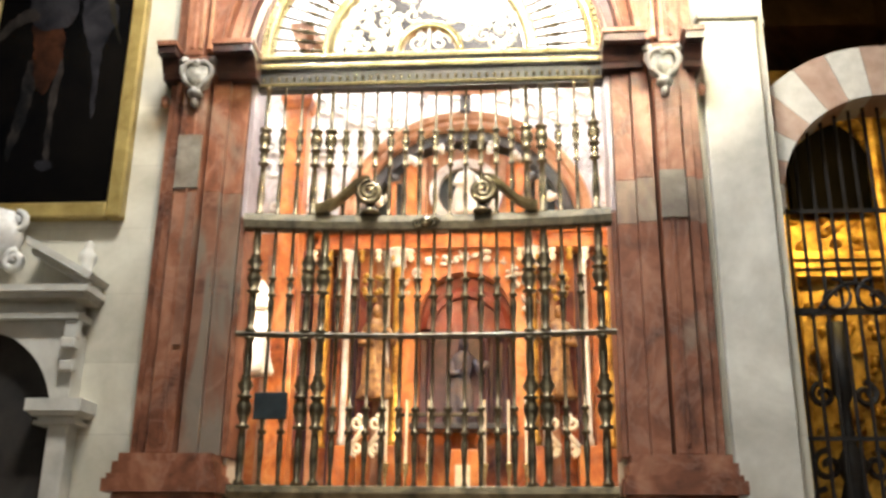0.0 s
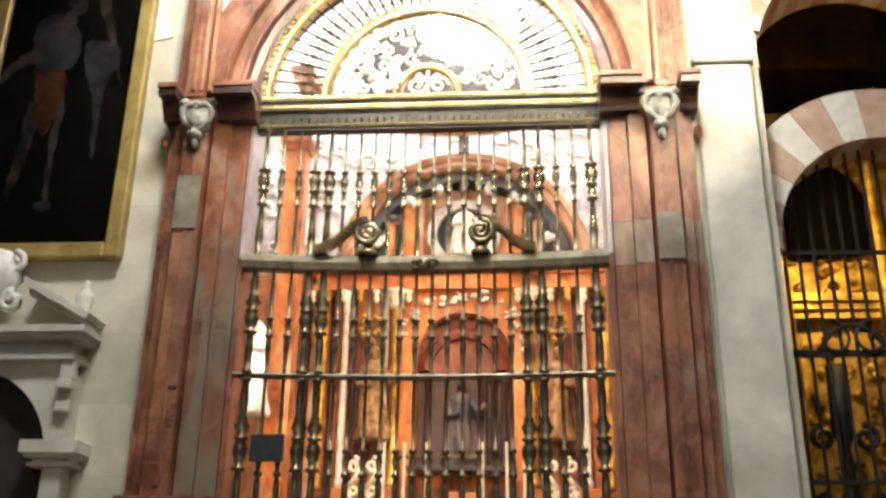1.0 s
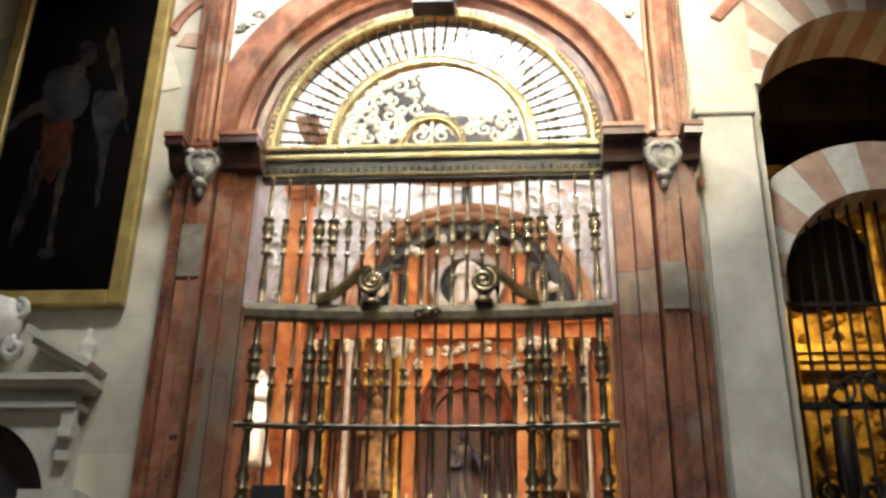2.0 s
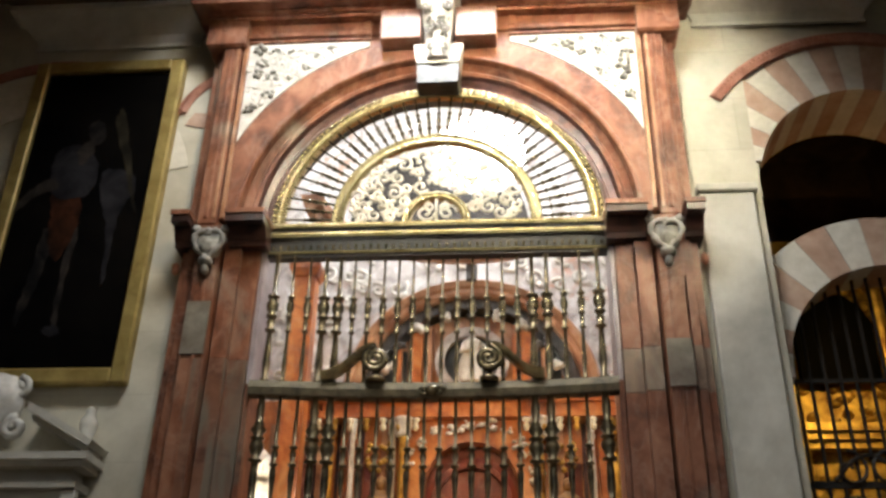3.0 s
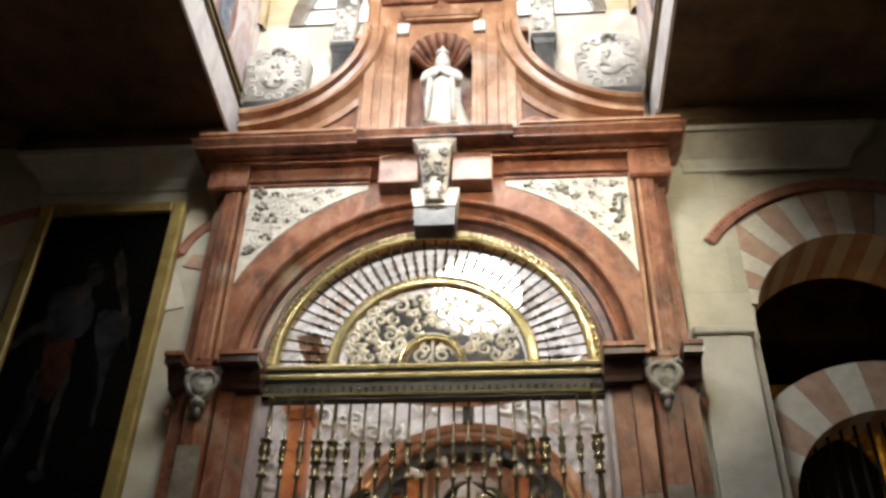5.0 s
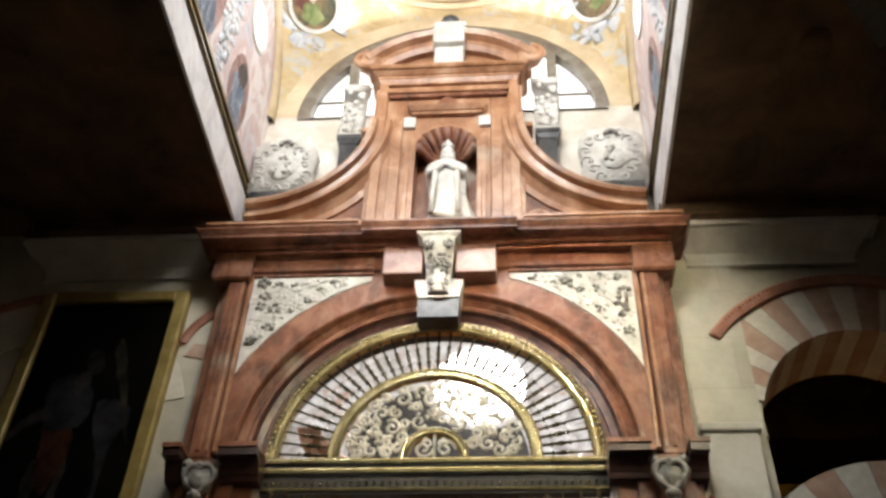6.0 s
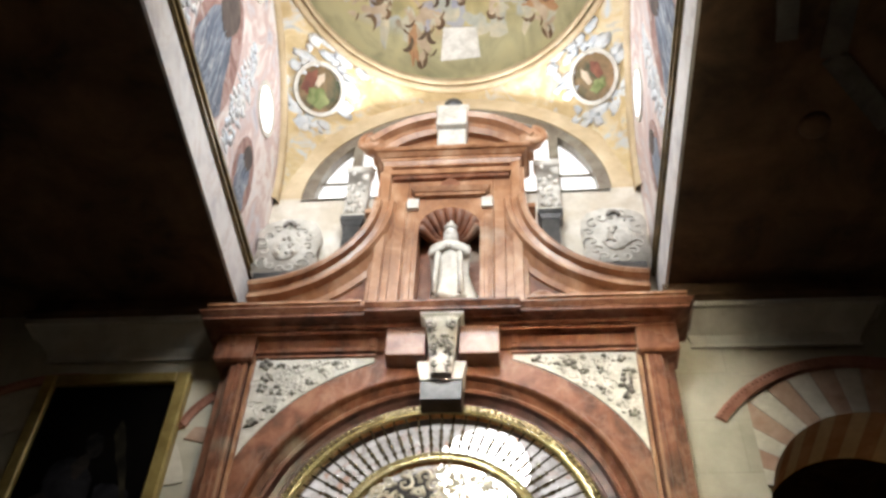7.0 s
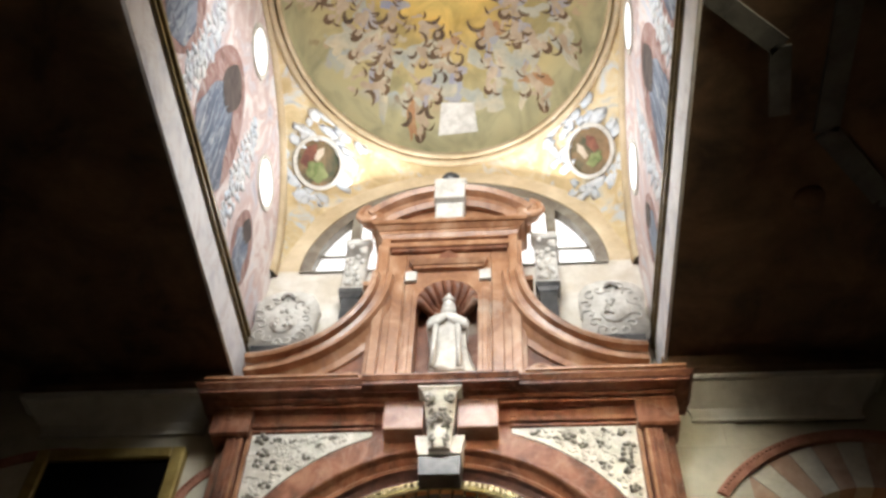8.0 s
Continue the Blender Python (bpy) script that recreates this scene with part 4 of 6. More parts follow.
def figure(name, at, height, mat, label, width=1.0, seed=1.0, arms=True):
    """A draped figure as one plain mesh."""
    bm = B()
    h = height
    prof = [(0.19, 0), (0.20, 0.03), (0.175, 0.15), (0.16, 0.30), (0.14, 0.45), (0.125, 0.56), (0.145, 0.68), (0.15, 0.75), (0.12, 0.80), (0.06, 0.835), (0.045, 0.86)]
    if not arms:
        prof = [(0.17, 0), (0.175, 0.03), (0.15, 0.16), (0.145, 0.35), (0.16, 0.52), (0.178, 0.64), (0.17, 0.71), (0.13, 0.755), (0.075, 0.785), (0.045, 0.81)]
    segs = 28
    rings = []
    for r, z in prof:
        ring = []
        for i in range(segs):
            a = 2 * math.pi * i / segs
            k = 1 + (0.26 * math.sin(a * 6 + z * 4 + seed) + 0.16 * math.sin(a * 3 - z * 8 + seed * 2)) * max(0.0, 0.85 - z)
            ring.append(bm.verts.new((at[0] + 0.02 * h * math.sin(z * 5 + seed) + r * k * h * width * math.cos(a), at[1] + 0.65 * r * k * h * math.sin(a), at[2] + z * h)))
        rings.append(ring)
    for p, q in zip(rings, rings[1:]):
        for i in range(segs):
            bm.faces.new((p[i], p[(i + 1) % segs], q[(i + 1) % segs], q[i]))
    bm.faces.new(rings[0][::-1])
    bm.faces.new(rings[-1])
    hx = at[0] + 0.02 * h * math.sin(0.9 * 5 + seed)
    blob(bm, (hx, at[1] - 0.01 * h, at[2] + 0.915 * h), (0.055 * h, 0.06 * h, 0.08 * h), 2)
    if arms:
        k = 1 if math.sin(seed) > 0 else -1
        tube(bm, [(hx + k * 0.13 * h * width, at[1], at[2] + 0.74 * h), (hx + k * 0.22 * h * width, at[1] - 0.05 * h, at[2] + 0.58 * h), (hx + k * 0.27 * h, at[1] - 0.13 * h, at[2] + 0.68 * h)], 0.04 * h)
        tube(bm, [(hx - k * 0.13 * h * width, at[1], at[2] + 0.74 * h), (hx - k * 0.17 * h * width, at[1] - 0.08 * h, at[2] + 0.56 * h), (hx - k * 0.02 * h, at[1] - 0.13 * h, at[2] + 0.58 * h)], 0.04 * h)
    else:
        lathe(bm, [(0.085 * h, 0.78 * h), (0.075 * h, 0.86 * h), (0.07 * h, 0.95 * h), (0.045 * h, 0.99 * h)], (hx, at[1] + 0.02 * h, at[2]), 12)
        lathe(bm, [(0.05 * h, 0.98 * h), (0.065 * h, 1.02 * h), (0.035 * h, 1.05 * h), (0.010 * h, 1.12 * h)], (hx, at[1], at[2]), 10)
        for k in (-1, 1):
            tube(bm, [(hx + k * 0.15 * h, at[1], at[2] + 0.70 * h), (hx + k * 0.15 * h, at[1] - 0.09 * h, at[2] + 0.55 * h), (hx + k * 0.01 * h, at[1] - 0.14 * h, at[2] + 0.64 * h)], [0.05 * h, 0.05 * h, 0.03 * h], 8)
            tube(bm, [(hx + k * 0.10 * h, at[1] - 0.10 * h, at[2] + 0.56 * h), (hx + k * 0.11 * h, at[1] - 0.11 * h, at[2] + 0.3 * h), (hx + k * 0.12 * h, at[1] - 0.10 * h, at[2] + 0.04 * h)], [0.03 * h, 0.024 * h, 0.03 * h], 6)
    ob = new(name, mesh_from(bm, name, mat, True))
    return tagged(ob, label, "statue")


figure("niche_statue", (0.04, 0.10, 10.5), 1.5, WHITECARVE, "white marble statue standing in the attic niche", 1.08, 1.0, False)

# white shields beside the volutes
for s in (-1, 1):
    sh = thing("carved_shield", (s * 2.33, 0.2, 10.95), "white carved marble coat of arms on a dark slab", "relief", "shields beside the attic")
    bm = B()
    x, z = s * 2.33, 11.68
    pts = [(x - 0.36, z - 0.56), (x + 0.36, z - 0.56), (x + 0.44, z - 0.48), (x + 0.46, z - 0.3), (x + 0.42, z - 0.05), (x + 0.46, z + 0.34), (x + 0.36, z + 0.52), (x + 0.14, z + 0.62), (x - 0.14, z + 0.62), (x - 0.36, z + 0.52), (x - 0.46, z + 0.34), (x - 0.42, z - 0.05), (x - 0.46, z - 0.3), (x - 0.44, z - 0.48)]
    prism(bm, pts, 0.06, 0.30)
    rnd = random.Random(31 if s < 0 else 12)
    for i in range(15):
        a, q = i * 6.28 / 15, rnd.uniform(0.32, 0.38)
        tube(bm, spiral(x + q * math.cos(a), z + 1.3 * q * math.sin(a), 0.05, rnd.uniform(0.07, 0.12), 0.015, rnd.uniform(0, 360), rnd.choice((-1, 1)) * 0.9, 12), 0.015, 5)
    blob(bm, (x, 0.06, z - 0.03), (0.2, 0.06, 0.25), 3, 0.25)
    for i in range(12):
        blob(bm, (x + rnd.uniform(-0.13, 0.13), 0.0, z + rnd.uniform(-0.2, 0.15)), (0.035, 0.03, 0.04), 1, 0.5, i)
    part("relief", bm, WHITECARVE, sh, "", True)
    part("crown", sweep_arc(B(), x, z + 0.42, [(0.06, 0.06), (0.06, 0.0), (0.10, 0.0), (0.10, 0.06)], 0, 180, 12), MASKGREY, sh, "grey crown of the shield")
    part("slab", box(B(), x - 0.36, x + 0.36, -0.02, 0.3, 10.96, 11.1, 0.01), DARKMARBLE, sh, "dark marble slab")
    bm = B()
    stack(bm, *sorted((s * 1.33, s * 1.58)), 0.40, 0.18, [(11.0, 12.25, 0.0), (12.25, 12.33, 0.01, 0.04), (12.33, 12.42, 0.05)])
    ped = thing("bust_pedestal", (s * 1.46, 0.3, 11.0), "dark grey marble pedestal behind the volute", "pedestal", "pedestals beside the attic")
    part("shaft", bm, DARKMARBLE, ped)
    bm = B()
    rnd = random.Random(4)
    stack(bm, *sorted((s * 1.30, s * 1.62)), 0.36, 0.20, [(12.42, 12.5, 0.03), (12.5, 13.5, 0.0, 0.02), (13.5, 13.62, 0.03, 0.06)])
    for i in range(26):
        blob(bm, (s * 1.46 + rnd.uniform(-0.15, 0.15), 0.19, rnd.uniform(12.5, 13.55)), (0.05, 0.04, 0.07), 1, 0.5, i)
    cv = thing("carved_pillar", (s * 1.46, 0.3, 12.42), "white carved marble pillar on the dark pedestal", "stonework", "carved pillars beside the attic")
    part("body", bm, WHITECARVE, cv, "", True)

# lunette with its thermal window
bm = B()
n = 40
for (r0, r1) in ((2.42, 2.87),):
    prev = None
    for i in range(n + 1):
        a = math.pi * i / n
        c, s_ = math.cos(a), math.sin(a)
        cur = [bm.verts.new((0.02 + 2.42 * c, BY1, ZS + 0.1 + 2.30 * s_)), bm.verts.new((0.02 + 2.42 * c, BY1 + 0.3, ZS + 0.1 + 2.30 * s_)),
               bm.verts.new((0.02 + 2.9 * c, BY1 + 0.3, ZS + 0.1 + 3.1 * s_)), bm.verts.new((0.02 + 2.9 * c, BY1, ZS + 0.1 + 3.1 * s_))]
        if prev:
            for j in range(4):
                bm.faces.new((prev[j], prev[(j + 1) % 4], cur[(j + 1) % 4], cur[j]))
        prev = cur
fixed("lunette_arch", bm, BUFF, "ochre painted arch round the window", "arch")
win = thing("window_1", (0, BY1 + 0.15, ZS), "half-round window, white with daylight, grey frame", "window", kind="structure")
bm = B()
sweep_arc(bm, 0.02, ZS + 0.1, [(2.22, BY1 + 0.02), (2.22, BY1 + 0.2), (2.42, BY1 + 0.2), (2.42, BY1 + 0.02)])
for v in bm.verts:
    v.co.z = ZS + 0.1 + (v.co.z - ZS - 0.1) * 0.95
part("window_frame", bm, GREYPATCH, win)
for s in (-1, 1):
    part("mullion", box(B(), *sorted((s * 1.52, s * 1.68)), BY1 + 0.02, BY1 + 0.2, ZS + 0.1, ZS + 1.85, 0.01), GREYPATCH, win)
    part("glazing_bar", box(B(), *sorted((s * 1.69, s * 2.2)), BY1 + 0.14, BY1 + 0.19, ZS + 0.62, ZS + 0.65), GREYPATCH, win)
    part("glazing_bar", box(B(), *sorted((s * 1.30, s * 1.51)), BY1 + 0.14, BY1 + 0.19, ZS + 0.95, ZS + 0.98), GREYPATCH, win)
part("window_sill", box(B(), -2.4, 2.42, BY1 + 0.0, BY1 + 0.22, ZS + 0.004, ZS + 0.1, 0.01), GREYPATCH, win)
bm = B()
prism(bm, [(0.02 + 2.3 * math.cos(math.pi * i / 30), ZS + 0.1 + 2.2 * math.sin(math.pi * i / 30)) for i in range(31)], BY1 + 0.22, BY1 + 0.25)
part("pane", bm, DAYGLASS, win, "glass white with daylight")

# oval windows of the side walls
for k, (yy, zz, x) in enumerate(((-0.85, 13.85, BX0), (-2.45, 15.1, BX0), (-0.75, 14.0, BX1), (-2.45, 15.3, BX1))):
    w = thing("window_%d" % (k + 2), (x, yy, zz - 0.4), "oval window in the frescoed wall, white with daylight", "window", kind="structure")
    for nm, mat, a, b, rr in (("window_frame", WHITECARVE, 0.34, 0.42, 0.03), ("pane", DAYGLASS, 0.0, 0.34, 0.012)):
        bm = B()
        rings = []
        for i in range(28):
            t = 2 * math.pi * i / 28
            rings.append((math.cos(t), math.sin(t)))
        d = 1 if x < 0 else -1
        if a == 0:
            f = [bm.verts.new((x + d * rr, yy + b * c, zz + b * 1.15 * s_)) for c, s_ in rings]
            g = [bm.verts.new((x - d * 0.05, yy + b * c, zz + b * 1.15 * s_)) for c, s_ in rings]
            bm.faces.new(f)
            bm.faces.new(g[::-1])
            for i in range(28):
                bm.faces.new((f[i], f[(i + 1) % 28], g[(i + 1) % 28], g[i]))
        else:
            vs = [[bm.verts.new((x + d * q, yy + p * c, zz + p * 1.15 * s_)) for p, q in ((a, 0.0), (a, rr), (b, rr), (b, 0.0))] for c, s_ in rings]
            for i in range(28):
                p, q = vs[i], vs[(i + 1) % 28]
                for j in range(4):
                    bm.faces.new((p[j], p[(j + 1) % 4], q[(j + 1) % 4], q[j]))
        part(nm, bm, mat, w)

# painted medallions in the pendentives
MEDAL = material("dark_medallion_paint", two_tone((0.05, 0.06, 0.03), (0.34, 0.20, 0.10), 2.2, 10.0), 0.7)
GREENPAINT = material("green_fresco_paint", two_tone((0.10, 0.14, 0.04), (0.34, 0.36, 0.16), 4.0, 12.0), 0.8)
RUSTPAINT = material("rust_fresco_paint", two_tone((0.12, 0.04, 0.03), (0.30, 0.12, 0.07), 4.0, 12.0), 0.8)
PALEPAINT = material("pale_fresco_paint", two_tone((0.50, 0.40, 0.30), (0.70, 0.62, 0.50), 4.0, 12.0), 0.8)
MEDALSHAPES = {-1: (("green_shape", GREENPAINT, 0.06, -0.14, 0.20, 0.17, 0.012), ("rust_shape", RUSTPAINT, -0.20, 0.02, 0.11, 0.22, 0.010), ("pale_shape", PALEPAINT, -0.06, 0.14, 0.06, 0.13, 0.016)),
               1: (("rust_shape", RUSTPAINT, 0.10, 0.08, 0.09, 0.16, 0.010), ("pale_shape", PALEPAINT, -0.12, 0.10, 0.06, 0.15, 0.012), ("green_shape", GREENPAINT, -0.02, -0.16, 0.16, 0.10, 0.014))}
for s in (-1, 1):
    md = thing("medallion", (s * 2.35, -0.6, 15.0), "round painted medallion in a white stucco frame", "medallion", "medallions of the pendentives")
    c = Vector((0.02 + s * 2.33, -0.20, 15.30))
    ux, uy = (c.x - 0.02) / RX, (c.y - CY) / RY
    hh = math.sqrt(2 - ux * ux - uy * uy)
    slope = (ZR - ZS) / math.sqrt(2 - 0.94 ** 2)
    c.z = ZS + slope * hh
    inward = Vector((-slope * ux / (hh * RX), -slope * uy / (hh * RY), -1)).normalized()
    m = Matrix.Translation(c) @ inward.to_track_quat("Z", "Y").to_matrix().to_4x4()
    for nm, mat, r0, r1, h in (("picture", MEDAL, 0, 0.40, 0.05), ("frame", WHITECARVE, 0.40, 0.47, 0.09)):
        bm = B()
        if r0 == 0:
            lathe(bm, [(r1, -0.2), (r1, h)], (0, 0, 0), 28)
        else:
            vs = [[bm.verts.new((r * math.cos(2 * math.pi * i / 28), r * math.sin(2 * math.pi * i / 28), z)) for r, z in ((r0, -0.2), (r0, h), (r1, h), (r1, -0.2))] for i in range(28)]
            for i in range(28):
                p, q2 = vs[i], vs[(i + 1) % 28]
                for j in range(4):
                    bm.faces.new((p[j], p[(j + 1) % 4], q2[(j + 1) % 4], q2[j]))
        bm.transform(m)
        part(nm, bm, mat, md)

    for nm, mat, cx, cy, rx, ry, h in MEDALSHAPES[s]:
        bm = B()
        lathe(bm, [(1, 0.0), (1, 1.0)], (0, 0, 0), 20)
        for v in bm.verts:
            k = 1 + 0.14 * math.sin(5 * math.atan2(v.co.y, v.co.x))
            v.co = Vector((cx + rx * k * v.co.x, cy + ry * k * v.co.y, 0.045 + v.co.z * h))
        bm.transform(m)
        part(nm, bm, mat, md)
    bm = B()
    rnd = random.Random(14)
    for i in range(44):
        a = rnd.uniform(0, 2 * math.pi)
        q = 0.47 + abs(rnd.gauss(0, 0.16))
        blob(bm, (q * math.cos(a), q * 1.1 * math.sin(a), 0.05 + 0.25 * max(0, q - 0.5)), (rnd.uniform(0.06, 0.19), rnd.uniform(0.05, 0.12), 0.008), 2, 0.8, i)
    bm.transform(m)
    tagged(part("stucco_leaves", bm, GARLAND, md, "pale blue and white painted leaves", True), kind="stuff")

# painted oval panels and pale garlands on the side walls
PANELRED = material("dull_red_fresco_panel", fresco([(0.3, (0.15, 0.075, 0.065)), (0.5, (0.30, 0.17, 0.15)), (0.7, (0.44, 0.32, 0.30))], 2.2, (0.52, 0.44, 0.42), 3.0), 0.8)
FOLDPAINT = material("grey_blue_fold_paint", two_tone((0.16, 0.20, 0.27), (0.36, 0.41, 0.47), 4.0, 14.0), 0.8)
PANELDARK = material("brown_black_fresco", two_tone((0.04, 0.03, 0.03), (0.13, 0.10, 0.09), 3.0, 12.0), 0.8)
PANELBLUE = material("grey_blue_fresco_shape", fresco([(0.3, (0.05, 0.065, 0.10)), (0.5, (0.14, 0.17, 0.23)), (0.7, (0.34, 0.38, 0.45))], 3.4, (0.55, 0.57, 0.60), 6.5, (1, 1, 0.22)), 0.8)


def on_wall(x, outline, proud):
    bm = B()
    d = 1 if x < 0 else -1
    f = [bm.verts.new((x + d * proud, y, z)) for y, z in outline]
    g = [bm.verts.new((x - d * 0.02, y, z)) for y, z in outline]
    bm.faces.new(f)
    bm.faces.new(g[::-1])
    for i in range(len(f)):
        bm.faces.new((f[i], f[(i + 1) % len(f)], g[(i + 1) % len(f)], g[i]))
    return bm


for x in (BX0, BX1):
    for yc, zc, ry, rz in ((-2.78, 12.55, 0.74, 1.50), (-0.95, 12.1, 0.40, 0.72), (-4.5, 12.4, 0.55, 0.95)):
        fp = thing("fresco_panel", (x, yc, zc - rz), "oval dull red painted panel with a plain grey-blue shape", "fresco", "painted panels of the bay")
        part("ground", on_wall(x, [(yc + ry * math.cos(2 * math.pi * i / 32), zc + rz * math.sin(2 * math.pi * i / 32)) for i in range(32)], 0.005), PANELRED, fp)
        part("shape", on_wall(x, [(yc + 0.62 * ry * math.cos(2 * math.pi * i / 32) * (1.0 - 0.45 * math.sin(2 * math.pi * i / 32)) * (1 + 0.22 * math.sin(3 * 2 * math.pi * i / 32 + yc) + 0.12 * math.sin(7 * 2 * math.pi * i / 32)), zc - 0.05 + 0.82 * rz * math.sin(2 * math.pi * i / 32)) for i in range(32)], 0.010), PANELBLUE, fp)
        part("shade", on_wall(x, [(yc + 0.42 * ry * math.cos(2 * math.pi * i / 20) * (1 + 0.2 * math.sin(4 * math.pi * i / 20)), zc + 0.52 * rz + 0.34 * rz * math.sin(2 * math.pi * i / 20)) for i in range(20)], 0.014), PANELDARK, fp, "dark upper part of the painted shape")
        for k in range(4):
            part("fold", on_wall(x, [(yc + ry * (-0.30 + 0.18 * k) + 0.05 * math.sin(j * 0.8) + w * (1 - 0.09 * j), zc + rz * (-0.62 + 0.11 * j)) for w, js in ((-0.026, range(9)), (0.026, range(8, -1, -1))) for j in js], 0.013 + 0.001 * k), FOLDPAINT, fp, "paler painted fold")
    for yc, zc, hh in ((-1.75, 12.9, 1.2), (-3.75, 12.5, 1.35)):
        bm = B()
        rnd = random.Random(8)
        d = 1 if x < 0 else -1
        for i in range(120):
            f = i / 119
            blob(bm, (x + d * 0.002, yc + rnd.uniform(-0.16, 0.16) * (0.6 + math.sin(math.pi * f)), zc - hh + 2 * hh * f), (0.006, rnd.uniform(0.04, 0.11), rnd.uniform(0.04, 0.10)), 1, 0.7, i)
        gl = thing("painted_garland", (x, yc, zc - hh), "upright pale garland on the frescoed wall", "garland", "garlands of the bay")
        tagged(part("leaves", bm, GARLAND, gl, "", True), kind="stuff")
    # ochre band along the arch of the side wall
    bm = B()
    d = 1 if x < 0 else -1
    rings = []
    for i in range(41):
        a = math.pi * i / 40
        rings.append([bm.verts.new((x + d * q, CY + (RY - p) * math.cos(a), ZS - 0.02 + (2.86 - p) * math.sin(a))) for p, q in ((0.0, 0.0), (0.0, 0.09), (0.10, 0.07), (0.16, 0.02), (0.16, 0.0))])
    for p, q in zip(rings, rings[1:]):
        for k in range(5):
            bm.faces.new((p[k], p[(k + 1) % 5], q[(k + 1) % 5], q[k]))
    fixed("arch_band_" + ("south" if x < 0 else "north"), bm, BUFF, "ochre stucco band along the side arch", "moulding", smooth=True)

# ---------------------------------------------------------------- the grille
grille = thing("chapel_grille", (0, 0.15, 0), "tall bronze grille of turned balusters closing the chapel", "grille")


def bow(x):
    return 0.12 + 0.14 * (1 - (x / 1.87) ** 2)


def rail(name, z0, z1, mat, depth, label=""):
    bm = B()
    xs = [-1.87 + 3.74 * i / 24 for i in range(25)]
    prev = None
    for x in xs:
        y = bow(x)
        cur = [bm.verts.new(c) for c in ((x, y - depth, z0 + 0.015), (x, y - depth - 0.02, (z0 + z1) / 2), (x, y - depth, z1 - 0.01), (x, y - depth * 0.6, z1), (x, y + depth, z1), (x, y + depth, z0), (x, y - depth * 0.6, z0))]
        if prev:
            for j in range(7):
                bm.faces.new((prev[j], prev[(j + 1) % 7], cur[(j + 1) % 7], cur[j]))
        else:
            bm.faces.new(cur)
        prev = cur
    bm.faces.new(prev[::-1])
    return part(name, bm, mat, grille, label)


rail("rail", 2.26, 2.40, BRONZE, 0.05)
rail("rail", 3.83, 3.885, DULLBRONZE, 0.03, "thin dark bronze rail")
top = rail("rail", 4.955, 5.13, DULLBRONZE, 0.06, "moulded bronze rail")
bm = B()
blob(bm, (0, 0.17, 5.03), (0.07, 0.05, 0.06), 2, 0.4)
for k in (-1, 1):
    tube(bm, spiral(k * 0.09, 5.03, 0.17, 0.05, 0.012, 0, k * 1.2, 12), 0.015, 5)
part("rosette", bm, BRONZE, top, "", True)
# transom beam under the fanlight
beam = part("transom", stack(B(), -1.86, 1.86, 0.27, 0.15, [(6.58, 6.80, 0.0), (6.80, 6.90, 0.02), (6.90, 6.99, 0.03)], ends=False), IRON, grille, "dark bronze transom with gilded mouldings")
for z0, z1, p in ((6.615, 6.65, 0.03), (6.815, 6.875, 0.05), (6.925, 6.985, 0.06)):
    part("gilt_strip", stack(B(), -1.855, 1.855, 0.2, 0.15, [(z0, (z0 + z1) / 2, p - 0.01, p), ((z0 + z1) / 2, z1, p, p - 0.012)], ends=False), GOLD, beam, "gilded moulding")
bm = B()
for i in range(44):
    x = -1.8 + 3.6 * i / 43
    blob(bm, (x, 0.145, 6.70), (0.022, 0.03, 0.035), 1)
tagged(part("egg_moulding", bm, BRONZE, beam), kind="stuff")


def baluster(h, thick, kind, mat):
    bm = B()
    t = thick
    if kind == "spindle":      # slim above, turned vases below
        prof = [(0.8, 0), (0.8, 0.02), (0.5, 0.03), (0.75, 0.14), (0.55, 0.26), (0.42, 0.38), (0.95, 0.385), (0.95, 0.40), (0.5, 0.41), (0.8, 0.45), (0.5, 0.49), (1.0, 0.495), (1.0, 0.51), (0.6, 0.52), (1.1, 0.56), (1.15, 0.60), (0.6, 0.645), (1.1, 0.65), (1.1, 0.665), (0.42, 0.68), (0.34, 0.97), (0.7, 0.98), (0.7, 1.0)]
    elif kind == "vase":
        prof = [(0.9, 0), (0.9, 0.02), (0.5, 0.035), (0.7, 0.15), (0.62, 0.30), (0.5, 0.36), (1.15, 0.37), (1.15, 0.385), (0.6, 0.40), (1.2, 0.48), (1.25, 0.52), (0.7, 0.57), (1.2, 0.575), (1.2, 0.59), (0.6, 0.60), (1.35, 0.66), (0.7, 0.71), (0.9, 0.72), (0.55, 0.74), (0.75, 0.85), (0.55, 0.97), (0.9, 0.98), (0.9, 1.0)]
    else:
        prof = [(0.7, 0), (0.7, 0.02), (0.45, 0.03), (0.85, 0.22), (0.9, 0.28), (0.5, 0.33), (1.15, 0.335), (1.15, 0.36), (0.5, 0.37), (1.0, 0.44), (0.5, 0.49), (1.1, 0.495), (1.1, 0.52), (0.42, 0.53), (0.55, 0.7), (0.42, 0.97), (0.7, 0.98), (0.7, 1.0)]
    lathe(bm, [(r * t, z * h) for r, z in prof], (0, 0, 0), 10)
    return mesh_from(bm, "baluster", mat, True)


